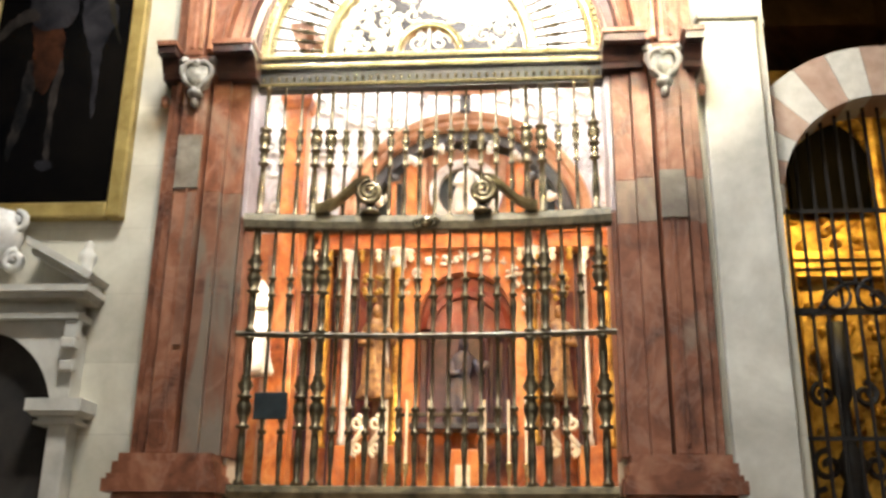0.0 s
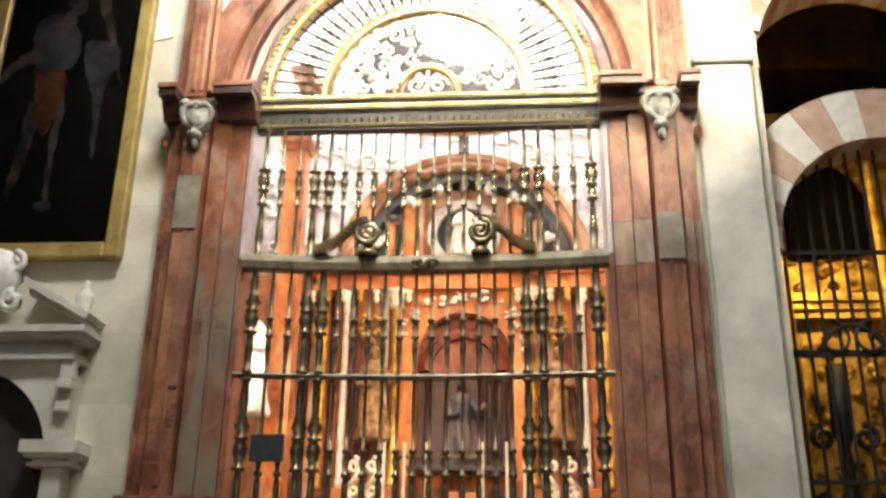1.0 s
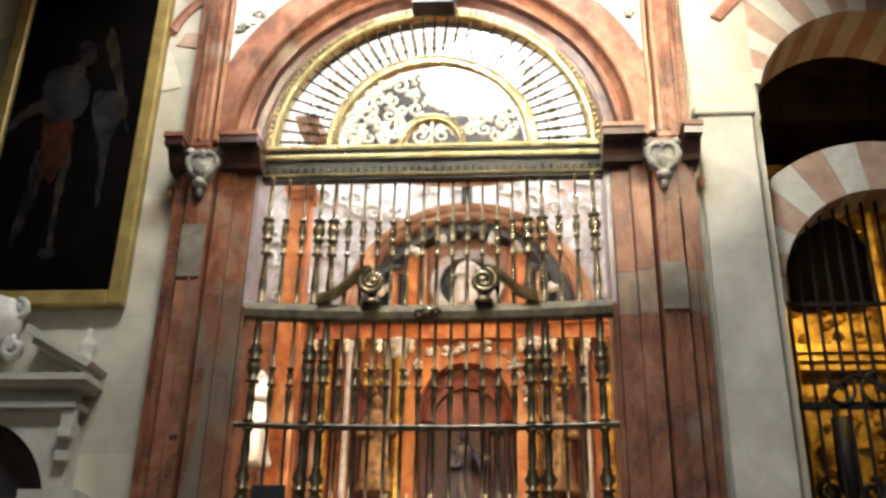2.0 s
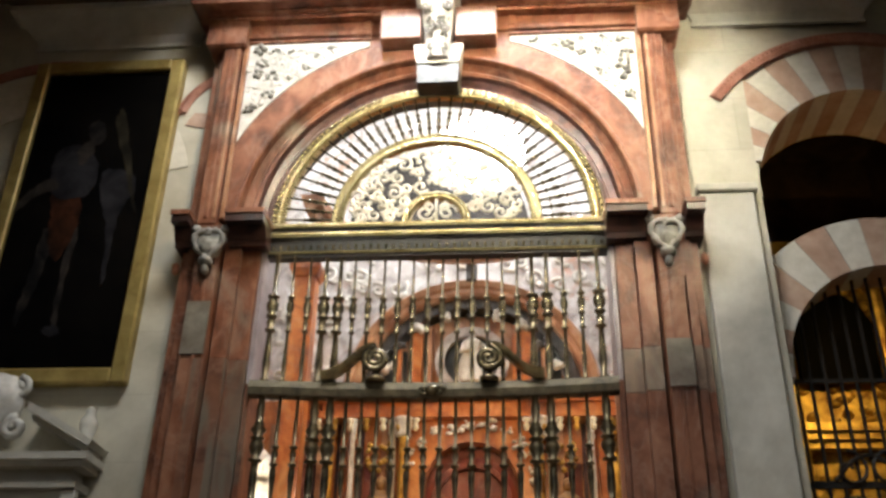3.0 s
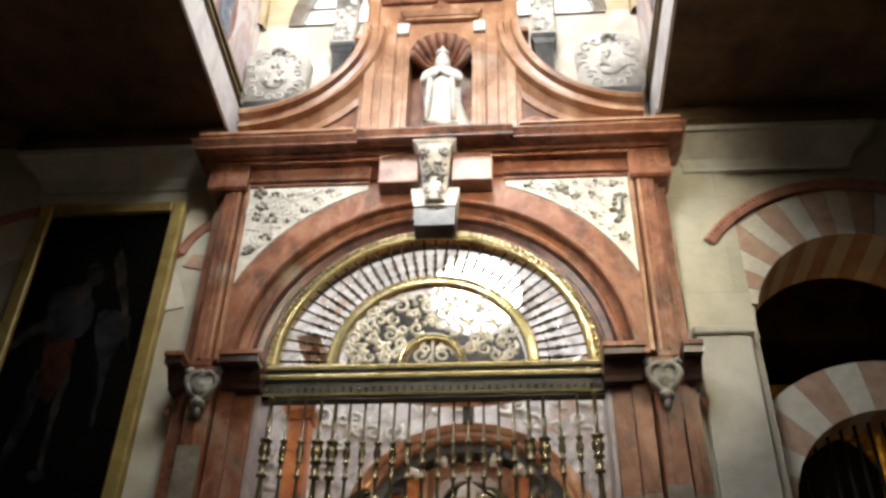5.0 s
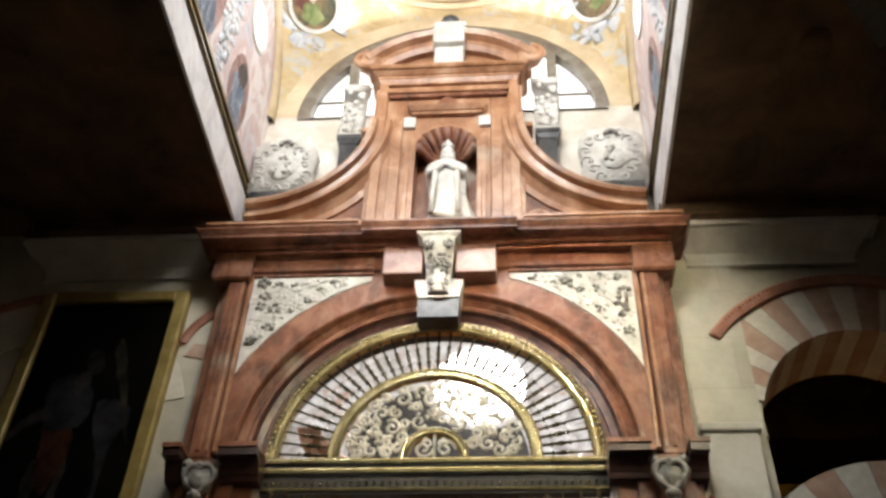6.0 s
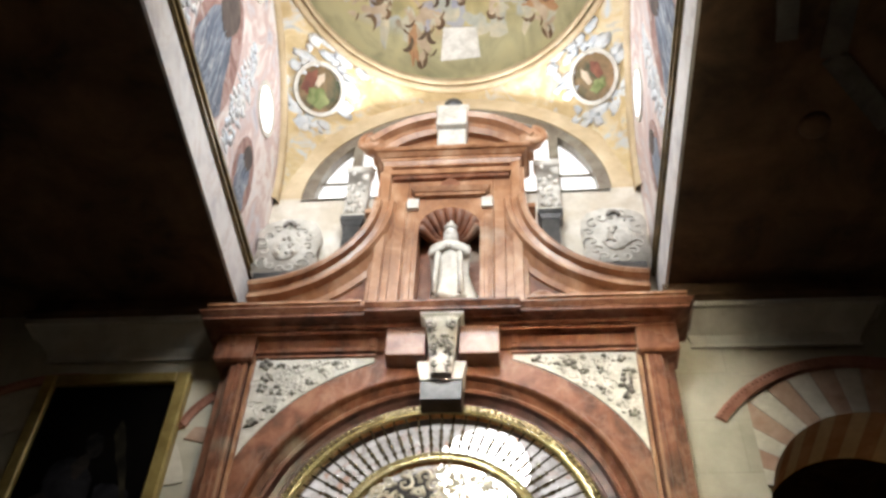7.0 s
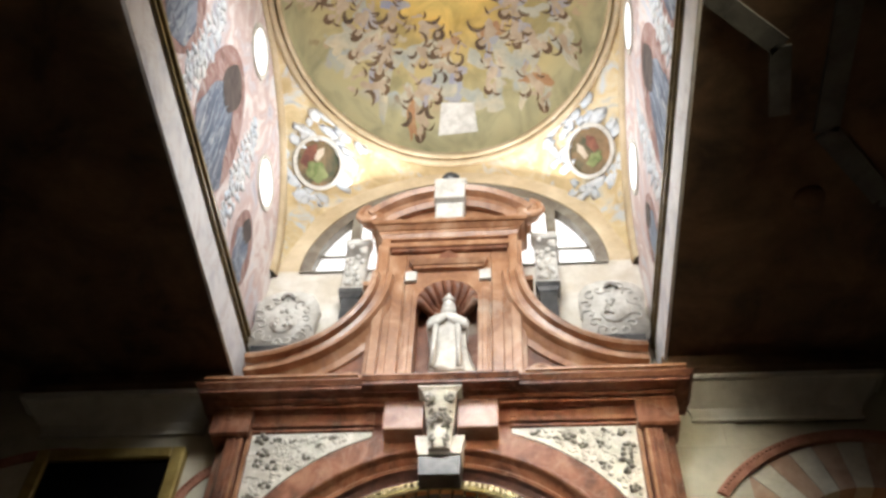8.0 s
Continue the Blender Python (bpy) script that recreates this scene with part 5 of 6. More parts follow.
thin_x = [-1.04 + 2.08 * (i + 1) / 13 for i in range(12)] + [s * v for s in (-1, 1) for v in (1.37, 1.55)]
thick_x = [s * v for s in (-1, 1) for v in (1.04, 1.195, 1.735)]
for z0, z1, kthin, kthick in ((2.40, 3.83, "plain", "vase"), (3.885, 4.98, "plain", "vase"), (5.12, 6.60, "spindle", "spindle")):
    # Lower tiers get darker bronze, putting their dimmer light into the colour.
    metal = BRONZE if z0 > 5 else DARKBRONZE
    a = baluster(z1 - z0, 0.036, kthin, metal)
    b = baluster(z1 - z0, 0.060, kthick, metal)
    for x in thin_x:
        placed("baluster", a, (x, bow(x), z0), grille)
    for x in thick_x:
        placed("baluster", b, (x, bow(x), z0), grille)
# broken pediment of two scrolled ramps on the moulded rail
for s in (-1, 1):
    bm = B()
    pts = [(-1.14, 5.17), (-1.04, 5.19), (-0.94, 5.24), (-0.85, 5.32), (-0.77, 5.40), (-0.70, 5.455), (-0.63, 5.475), (-0.58, 5.47)]
    prev = None
    for i, (x, z) in enumerate(pts):
        x = -s * x
        cur = [bm.verts.new((x, 0.10, z - 0.05)), bm.verts.new((x, 0.07, z - 0.02)), bm.verts.new((x, 0.05, z + 0.035)), bm.verts.new((x, 0.18, z + 0.04)), bm.verts.new((x, 0.18, z - 0.05))]
        if prev:
            for j in range(5):
                bm.faces.new((prev[j], prev[(j + 1) % 5], cur[(j + 1) % 5], cur[j]))
        else:
            bm.faces.new(cur)
        prev = cur
    bm.faces.new(prev[::-1])
    ramp_ob = part("scrolled_ramp", bm, GILTBRONZE, grille, "bronze scrolled ramp of a broken pediment")
    bm = B()
    tube(bm, spiral(s * 0.58, 5.34, 0.09, 0.135, 0.02, 90, -s * 2.1, 40), 0.036, 6)
    lathe(bm, [(0.10, 5.12), (0.10, 5.15), (0.05, 5.18), (0.05, 5.24), (0.08, 5.28)], (s * 0.58, 0.16, 0), 12)
    part("scroll", bm, BRONZE, ramp_ob, "", True)
# plaque
pl = thing("hanging_plaque", (-1.46, 0.1, 3.0), "small dark plaque fixed to the grille", "plaque")
part("plate", box(B(), -1.62, -1.29, 0.05, 0.075, 3.0, 3.26, 0.006), PLAQUE, pl)

# fanlight
fan = thing("fanlight", (0, 0.15, 7.03), "gilded half-round fanlight with radiating bars and scrollwork", "grille")
FZ = 6.995
for nm, r0, r1 in (("outer_ring", 1.71, 1.80), ("middle_ring", 1.05, 1.18), ("hub_ring", 0.29, 0.38)):
    part(nm, sweep_arc(B(), 0, FZ, [(r0, 0.20), (r0, 0.12), (r0 + 0.02, 0.10), ((r0 + r1) / 2, 0.11), (r1 - 0.02, 0.10), (r1, 0.12), (r1, 0.20)]), GOLD, fan)
bead = mesh_from(blob(B(), (0, 0, 0), (0.022, 0.022, 0.022), 1), "bead", GOLD, True)
part("bead_band", sweep_arc(B(), 0, FZ, [(1.80, 0.20), (1.80, 0.14), (1.87, 0.14), (1.87, 0.20)]), BRONZE, fan)
for i in range(76):
    a = math.pi * (i + 0.5) / 76
    placed("bead", bead, (1.835 * math.cos(a), 0.125, FZ + 1.835 * math.sin(a)), fan)
sp = mesh_from(lathe(B(), [(0.016, 0), (0.016, 0.10), (0.034, 0.105), (0.034, 0.12), (0.014, 0.13), (0.030, 0.22), (0.012, 0.30), (0.030, 0.305), (0.030, 0.32), (0.012, 0.33), (0.014, 0.54)], segs=8), "spoke", BRONZE, True)
for i in range(37):
    a = math.pi * (i + 0.5) / 37
    placed("spoke", sp, (1.175 * math.cos(a), 0.15, FZ + 1.175 * math.sin(a)), fan, Matrix.Rotation(math.pi / 2 - a, 4, "Y"))
bm = B()
rnd = random.Random(2)
done = []
for i in range(900):
    a, r = math.pi * rnd.uniform(0.02, 0.98), math.sqrt(rnd.uniform(0.44 ** 2, 0.99 ** 2))
    x, z, sz = r * math.cos(a), r * math.sin(a), rnd.uniform(0.055, 0.105)
    if z < sz + 0.01 or r + sz > 1.06 or r - sz < 0.37 or any(math.hypot(x - p, z - q) < 0.80 * (sz + w) for p, q, w in done):
        continue
    done.append((x, z, sz))
    turn = rnd.choice((-1, 1))
    tube(bm, spiral(x, FZ + z, 0.15, sz, 0.015, rnd.uniform(0, 360), turn * rnd.uniform(1.0, 1.6), 16), [0.023 - 0.0005 * k for k in range(17)], 5)
    for j in range(3):
        t = rnd.uniform(0, 6.28)
        blob(bm, (x + sz * 1.1 * math.cos(t), 0.15, FZ + z + sz * 1.1 * math.sin(t)), (rnd.uniform(0.015, 0.04), 0.016, rnd.uniform(0.015, 0.04)), 1, 0.6, i + j)
part("scrollwork", bm, SCROLL, fan, "", True)
bm = B()
for k in (-1, 1):
    tube(bm, spiral(k * 0.12, FZ + 0.12, 0.15, 0.11, 0.02, 0, k * 1.3, 16), 0.017, 5)
    tube(bm, spiral(k * 0.08, FZ + 0.2, 0.15, 0.06, 0.02, 90, -k * 1.3, 16), 0.015, 5)
tube(bm, [(0, 0.15, FZ), (0, 0.14, FZ + 0.3)], 0.018, 5)
part("hub_scrollwork", bm, SCROLL, fan, "", True)

# ---------------------------------------------------------------- the chapel behind the grille
bm = B()
box(bm, -3.6, -3.3, 0.85, 5.6, 9.4, 12.6)
box(bm, 3.0, 3.3, 0.85, 5.6, 9.4, 12.6)
fixed("chapel_drum_walls", bm, STUCCO, "upper chapel walls whitened for the window's glare", "wall")
bm = B()
box(bm, -3.6, -3.3, 0.85, 5.6, 0, 9.4)
box(bm, 3.0, 3.3, 0.85, 5.6, 0, 9.4)
fixed("chapel_side_walls", bm, CHAPELWHITE, "pale stucco side walls of the chapel", "wall")
bm = B()
box(bm, -3.3, 3.0, 5.3, 5.6, 0, 10.1)
box(bm, -3.3, -0.75, 5.3, 5.6, 10.1, 12.6)
box(bm, 1.25, 3.0, 5.3, 5.6, 10.1, 12.6)
prev = None
for i in range(41):
    c, q = math.cos(2 * math.pi * i / 40), math.sin(2 * math.pi * i / 40)
    k = 1 / max(abs(c) / 1.0, abs(q) / (1.1 if q > 0 else 1.4))
    cur = [bm.verts.new(v) for v in ((0.25 + 0.82 * c, 5.3, 11.5 + 0.86 * q), (0.25 + 0.82 * c, 5.6, 11.5 + 0.86 * q), (0.25 + k * c, 5.6, 11.5 + k * q), (0.25 + k * c, 5.3, 11.5 + k * q))]
    if prev:
        for j in range(4):
            bm.faces.new((prev[j], prev[(j + 1) % 4], cur[(j + 1) % 4], cur[j]))
    prev = cur
fixed("chapel_end_wall", bm, CHAPELWHITE, "pale stucco end wall of the chapel with a high window", "wall")
fixed("chapel_ceiling", box(B(), -3.6, 3.3, 0.5, 5.6, 12.6, 12.8), STUCCO, "pale chapel vault", "ceiling")
bm = B()
box(bm, -3.3, -1.9, 0.84, 0.86, 0, 12.6)
box(bm, 1.9, 3.0, 0.84, 0.86, 0, 12.6)
box(bm, -1.9, 1.9, 0.56, 0.88, 9.45, 12.6)
fixed("chapel_front_wall", bm, CHAPELWHITE, "inside of the portal wall", "wall")
cw = thing("window_6", (0.35, 5.4, 10.1), "round high chapel window blazing with sunlight", "window", kind="structure")
part("pane", prism(B(), [(0.25 + 0.84 * math.cos(2 * math.pi * i / 32), 11.5 + 0.88 * math.sin(2 * math.pi * i / 32)) for i in range(32)], 5.42, 5.44), CHAPELGLASS, cw)
part("window_frame", sweep_arc(B(), 0.25, 11.5, [(0.83, 5.30), (0.83, 5.26), (0.90, 5.24), (0.98, 5.26), (0.98, 5.30)], 0, 359.95, 36), CHAPELWHITE, cw)

altar = thing("altarpiece", (0.15, 4.6, 0), "orange-red marble altarpiece in two storeys with niches and columns", "altarpiece")
AX = 0.17
for a, b, y0 in ((-3.25, AX - 0.7, 4.75), (AX + 0.7, 2.95, 4.75), (AX - 0.695, AX + 0.695, 4.9)):
    part("back_panel", box(B(), a, b, y0, 5.2, 0, 6.6 if abs(a) > 0.6 else 8.0), ALTARRED, altar)
bm = B()
arch_fill(bm, AX - 0.95, AX + 0.95, 6.2, AX, 5.2, 0.68, 4.55, 4.8, 24)
box(bm, AX - 0.95, AX - 0.68, 4.55, 4.8, 2.6, 5.2)
box(bm, AX + 0.68, AX + 0.95, 4.55, 4.8, 2.6, 5.2)
part("niche_frame", bm, ALTARRED, altar)
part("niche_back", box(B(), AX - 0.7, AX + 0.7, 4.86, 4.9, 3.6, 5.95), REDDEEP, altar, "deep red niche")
bm = B()
stack(bm, -2.2 + AX, 2.2 + AX, 4.9, 4.4, [(6.2, 6.28, 0.03), (6.28, 6.42, 0.0), (6.42, 6.5, 0.08), (6.5, 6.6, 0.14)])
part("entablature", bm, ALTARRED, altar)
bm = B()
sweep_arc(bm, AX, 6.50, [(1.66, 4.9), (1.66, 4.38), (1.70, 4.34), (1.76, 4.34), (1.79, 4.29), (1.88, 4.27), (1.92, 4.33), (1.92, 4.9)])
part("upper_arch", bm, REDLIGHT, altar)
bm = B()
sweep_arc(bm, AX, 6.50, [(1.50, 4.9), (1.50, 4.5), (1.655, 4.5), (1.655, 4.9)], 0, 180)
part("dark_arch_band", bm, DARKMARBLE, altar, "dark marble band under the arch")
part("arch_tympanum", prism(B(), [(AX + 1.45 * math.cos(math.pi * i / 30), 6.5 + 1.45 * math.sin(math.pi * i / 30)) for i in range(31)], 4.7, 4.8), REDLIGHT, altar)
for nm, r0, r1, y0, mat in (("oval_frame", 0.42, 0.56, 4.55, CHAPELWHITE), ("oval_back", 0.0, 0.42, 4.66, PLAQUE)):
    bm = B()
    if r0:
        sweep_arc(bm, AX, 7.15, [(r0, y0), (r1, y0), (r1, 4.8), (r0, 4.8)], 0, 360, 30)
    else:
        prism(bm, [(AX + r1 * math.cos(2 * math.pi * i / 30), 7.15 + r1 * math.sin(2 * math.pi * i / 30)) for i in range(30)], y0, 4.8)
    part(nm, bm, mat, altar)
for s in (-1, 1):
    for x in (0.98, 1.72):
        bm = B()
        xx = AX + s * x
        w = 0.62 if x > 1.5 else 0.9
        lathe(bm, [(0.11 * w, 3.3), (0.11 * w, 3.4), (0.075 * w, 3.45), (0.08 * w, 4.3), (0.062 * w, 5.85), (0.09 * w, 5.9), (0.075 * w, 5.95), (0.11 * w, 6.18)], (xx, 4.42, 0), 14)
        part("column", bm, WHITECARVE if x > 1.5 else GOLDLEAF, altar, "slim pale marble column" if x > 1.5 else "gilded column", True)
        part("column_pedestal", box(B(), xx - 0.16, xx + 0.16, 4.25, 4.75, 2.4, 3.3, 0.01), ALTARRED, altar)
    for x in (1.22, 1.48):
        bm = B()
        tube(bm, spiral(AX + s * x, 3.60, 4.24, 0.11, 0.02, 90, s * 1.4, 18), 0.032, 6)
        tube(bm, spiral(AX + s * x, 3.24, 4.24, 0.09, 0.02, 270, s * 1.4, 18), 0.030, 6)
        tube(bm, [(AX + s * (x - 0.10), 4.24, 3.55), (AX + s * (x - 0.03), 4.22, 3.42), (AX + s * (x + 0.09), 4.24, 3.28)], 0.038, 6)
        part("volute_bracket", bm, WAX, altar, "cream carved bracket", True)
    part("upper_pilaster", box(B(), *sorted((AX + s * 0.75, AX + s * 0.95)), 4.5, 4.8, 6.62, 7.6, 0.01), ALTARRED, altar)
bm = B()
rnd = random.Random(21)
for i in range(60):
    a = math.pi * rnd.random()
    q = rnd.uniform(0.86, 1.05)
    blob(bm, (AX + q * math.cos(a), 4.42, 5.2 + q * 0.95 * math.sin(a)), (rnd.uniform(0.02, 0.07), 0.04, rnd.uniform(0.02, 0.05)), 1, 0.8, i)
tagged(part("garland", bm, WHITECARVE, altar, "white and gold carved garland over the niche", True), kind="stuff")
for s in (-1, 1):
    for x, r, mat, lab in ((1.15, 0.06, WHITECARVE, "slim white column"), (2.05, 0.06, GOLDLEAF, "slim gilded column"), (2.45, 0.08, REDDEEP, "deep red marble column")):
        part("slim_column", lathe(B(), [(r * 1.5, 3.3), (r, 3.4), (r * 0.85, 5.95), (r * 1.3, 6.0), (r * 1.0, 6.03), (r * 1.5, 6.18)], (AX + s * x, 4.5, 0), 12), mat, altar, lab, True)
    part("capital", lathe(B(), [(0.09, 5.90), (0.12, 5.93), (0.10, 5.98), (0.14, 6.15), (0.15, 6.19)], (AX + s * 0.98, 4.42, 0), 12), WHITECARVE, altar, "white carved capital", True)
    # Dark sheets on the panel face stand in for shaded recesses.
    part("upper_shade_sheet", box(B(), *sorted((AX + s * 1.0, AX + s * 1.35)), 4.66, 4.72, 6.75, 7.35), PLAQUE, altar, "dark sheet standing for a shaded recess")
    part("lower_shade_sheet", box(B(), *sorted((AX + s * 1.12, AX + s * 1.58)), 4.70, 4.76, 3.8, 5.6), REDDEEP, altar, "deep red sheet painted as shade behind the statue")
for s in (-1, 1):
    for k, x in enumerate((0.80, 1.28, 1.88, 2.22, 2.62, 2.95)):
        part("pilaster_strip", box(B(), AX + s * x - 0.055, AX + s * x + 0.055, 4.60 + 0.03 * (k % 2), 4.78, 2.4, 6.19, 0.008), (ALTARRED, REDLIGHT)[k % 2], altar)
VIOLET = material("dark_violet_marble", two_tone((0.022, 0.010, 0.020), (0.10, 0.040, 0.055), 4.0, 12.0), 0.5)
part("niche_lining", box(B(), AX - 0.66, AX + 0.66, 4.80, 4.855, 3.6, 4.95), VIOLET, altar, "dark violet marble lining of the niche")
for x in (-0.52, 0.30, 0.44, 0.58):
    part("niche_column", lathe(B(), [(0.075, 3.6), (0.05, 3.68), (0.042, 4.85), (0.07, 4.9), (0.075, 4.98)], (AX + x, 4.72, 0), 10), VIOLET, altar, "dark violet marble column", True)
part("niche_crown", sweep_arc(B(), AX, 5.05, [(0.50, 4.86), (0.50, 4.74), (0.58, 4.72), (0.66, 4.76), (0.66, 4.86)], 0, 180, 20), REDDEEP, altar, "deep red moulded arch of the niche")
part("gradine", box(B(), AX - 0.75, AX + 0.75, 4.2, 4.6, 3.52, 3.6, 0.01), DARKMARBLE, altar, "dark shelf under the niche")
part("keystone", box(B(), AX - 0.08, AX + 0.08, 4.2, 4.6, 8.35, 8.75, 0.01), DARKMARBLE, altar, "dark keystone")
# Dark violet strips paint in the shade of gaps between pilasters.
for s in (-1, 1):
    for x0, x1 in ((0.87, 0.93), (1.60, 1.665), (1.95, 2.0), (2.12, 2.16), (2.30, 2.36), (2.70, 2.80)):
        part("gap_strip", box(B(), *sorted((AX + s * x0, AX + s * x1)), 4.70, 4.748, 2.4, 6.19), VIOLET, altar, "dark violet strip painted for a shaded gap")
part("lamp_bar", box(B(), -0.69, 0.49, 3.96, 4.0, 3.65, 3.70, 0.008), DARKBRONZE, altar, "dark bronze bar over the altar")
for x in (-0.66, 0.46):
    part("bar_post", lathe(B(), [(0.03, 2.4), (0.018, 2.5), (0.018, 3.65)], (x, 3.98, 0), 8), DARKBRONZE, altar, "slim bronze post")
for s in (-1, 1):
    for k in range(7):
        x = 0.80 + 0.24 * k
        bm = B()
        lathe(bm, [(0.012, 5.98), (0.035, 6.0), (0.05, 6.05), (0.03, 6.1), (0.055, 6.13), (0.055, 6.17)], (AX + s * x, 4.36, 0), 8)
        part("capital_drop", bm, (WAX, GOLDLEAF)[k % 2], altar, "small pale carved capital" if k % 2 == 0 else "small gilded capital", True)
    bm = B()
    for j in range(16):
        blob(bm, (AX + s * (1.32 + 0.16 * math.sin(j * 2.4)), 4.40, 5.42 + 0.026 * j), (0.05, 0.05, 0.05), 1, 0.6, j)
    part("carved_crest", bm, GOLDLEAF, altar, "gilded carved crest over the statue", True)
rnd = random.Random(61)
for k in range(9):
    a = radians(22 + 17 * k)
    bm = B()
    for j in range(5):
        blob(bm, (AX + (1.40 + rnd.uniform(-0.08, 0.08)) * math.cos(a) + rnd.uniform(-0.06, 0.06), 4.46, 6.5 + (1.40 + rnd.uniform(-0.08, 0.08)) * math.sin(a)), (rnd.uniform(0.04, 0.08), 0.05, rnd.uniform(0.04, 0.09)), 1, 0.6, j)
    part("carved_leaf", bm, (WHITECARVE, DARKMARBLE)[k % 3 == 1], altar, "white carved leaf under the arch" if k % 3 != 1 else "dark carved leaf under the arch", True)
for k, x in enumerate((-1.12, -0.86, -0.66, 0.66, 0.84, 1.10)):
    part("tympanum_strip", box(B(), AX + x - 0.05, AX + x + 0.05, 4.52, 4.71, 6.62, 6.62 + 1.25 * math.sqrt(1 - (x / 1.36) ** 2), 0.008), (ALTARRED, WHITECARVE, REDLIGHT)[k % 3], altar)
part("altar_table", box(B(), AX - 1.3, AX + 1.3, 3.7, 4.6, 0, 2.4, 0.02), ALTARRED, altar)

figure("saint_statue", (AX - 1.27, 4.35, 3.95), 1.38, ROBEBROWN, "gilded brown robed statue on the altarpiece", 0.85, 2)
figure("saint_statue", (AX + 1.33, 4.35, 3.95), 1.35, ROBEBROWN, "gilded brown robed statue on the altarpiece", 0.85, 4)
figure("central_statue", (AX - 0.05, 4.6, 3.6), 1.3, ROBEBLUE, "dark blue and gold robed statue in the niche", 0.85, 3)
figure("upper_statue", (AX, 4.45, 6.75), 0.85, WHITECARVE, "small white statue in the oval frame", 1.2, 3)
figure("bright_statue", (-2.7, 3.3, 4.1), 1.6, WHITECARVE, "pale statue against the chapel's side wall", 1.1, 6)
for x in (-1.02, -0.75, -0.45, 0.30, 0.62, 0.85):
    cd = thing("candlestick", (AX + x, 3.9, 2.4), "tall gilt candlestick with a white candle on the altar", "candlestick", "candlesticks on the altar")
    part("stick", lathe(B(), [(0.07, 2.4), (0.07, 2.43), (0.02, 2.5), (0.035, 2.65), (0.015, 2.8), (0.05, 3.0), (0.05, 3.02)], (AX + x, 3.9, 0), 10), GOLD, cd, "", True)
    part("candle", lathe(B(), [(0.020, 3.02), (0.016, 3.86)], (AX + x, 3.9, 0), 8), WAX, cd)
tb = thing("tabernacle", (AX, 4.0, 2.4), "small red and gold tabernacle on the altar", "tabernacle")
part("body", box(B(), AX - 0.22, AX + 0.22, 3.9, 4.4, 2.4, 3.2, 0.015), ALTARRED, tb)
part("door", box(B(), AX - 0.09, AX + 0.11, 3.88, 3.9, 2.45, 3.0, 0.004), WAX, tb, "pale tabernacle door")

# ring of the chapel's dome, shade panel under its window, side pilaster and stucco
bm = B()
rings = []
for i in range(33):
    a = math.pi * i / 32
    rings.append([bm.verts.new((0.1 + r * math.cos(a), 2.5 + 0.78 * r * math.sin(a), z)) for r, z in ((2.20, 8.62), (2.08, 8.60), (2.05, 8.70), (1.96, 8.72), (1.93, 8.82), (1.98, 8.90), (2.30, 8.90))])
for p, q in zip(rings, rings[1:]):
    for j in range(7):
        bm.faces.new((p[j], p[(j + 1) % 7], q[(j + 1) % 7], q[j]))
bm.faces.new(rings[0])
bm.faces.new(rings[-1][::-1])
fixed("chapel_dome_ring", bm, REDLIGHT, "pale red moulded ring under the chapel's dome", "moulding")
# Half-round panel paints the backlit darkness of the window wall.
pts = []
for i in range(41):
    a = math.pi * i / 40
    p = Vector((-0.45 + 1.55 * math.cos(a), 9.9 + 1.55 * math.sin(a)))
    d = p - Vector((0.25, 11.5))
    pts.append(tuple(Vector((0.25, 11.5)) + d.normalized() * max(d.length, 0.99)))
fixed("chapel_window_surround", prism(B(), pts, 5.24, 5.292), SHADEBROWN, "dark half-round panel standing for the backlit wall's shade", "wall")
fixed("chapel_pilaster", stack(B(), -2.52, -2.20, 4.2, 3.9, [(0, 6.4, 0.0), (6.4, 6.5, 0.04), (6.5, 8.3, 0.0), (8.3, 8.42, 0.03, 0.08), (8.42, 8.5, 0.08)]), ALTARRED, "orange-red marble pilaster of the chapel", "pilaster")
bm = B()
rnd = random.Random(52)
for i in range(90):
    x, z = rnd.uniform(-3.2, 2.9), rnd.uniform(6.7, 9.9)
    if math.hypot(x - AX, z - 6.5) < 2.05:
        continue
    tube(bm, spiral(x, z, 5.27, rnd.uniform(0.10, 0.19), 0.02, rnd.uniform(0, 360), rnd.choice((-1, 1)) * 1.2, 14), 0.035, 5)
    blob(bm, (x + 0.1, 5.28, z - 0.12), (rnd.uniform(0.04, 0.1), 0.05, rnd.uniform(0.04, 0.1)), 1, 0.6, i)
fixed("chapel_stucco", bm, WHITECARVE, "white stucco scrolls on the chapel's end wall", "stucco", smooth=True)

# ---------------------------------------------------------------- right-hand bay: striped arches and side chapel
bm = B()
box(bm, 2.9, 3.50, 0.16, 0.40, 0, 7.30, 0.015)
box(bm, 2.88, 3.54, 0.12, 0.40, 7.30, 7.40, 0.015)
fixed("pillar_strip", bm, STONE, "pale stone pilaster strip with a flat cap", "pilaster")
bm = B()
arch_fill(bm, 3.55, 6.2, ZC, 4.88, 7.5, 1.25, 0.32, 1.15, drop=8)
fixed("wall_over_arches", bm, PLASTER, "plastered wall over the striped arch", "wall")


def voussoirs(name, cx, cz, r0, r1, y0, y1, a0, a1, n, label):
    t = thing(name, (cx, y0, cz), label, "arch", "striped arches")
    for i in range(n):
        b0, b1 = a0 + (a1 - a0) * i / n, a0 + (a1 - a0) * (i + 1) / n
        part("voussoir", sweep_arc(B(), cx, cz, [(r0, y0), (r1, y0), (r1, y1), (r0, y1)], b0 + 0.12, b1 - 0.12, 4), VOUSRED if i % 2 else VOUSWHITE, t)
    return t


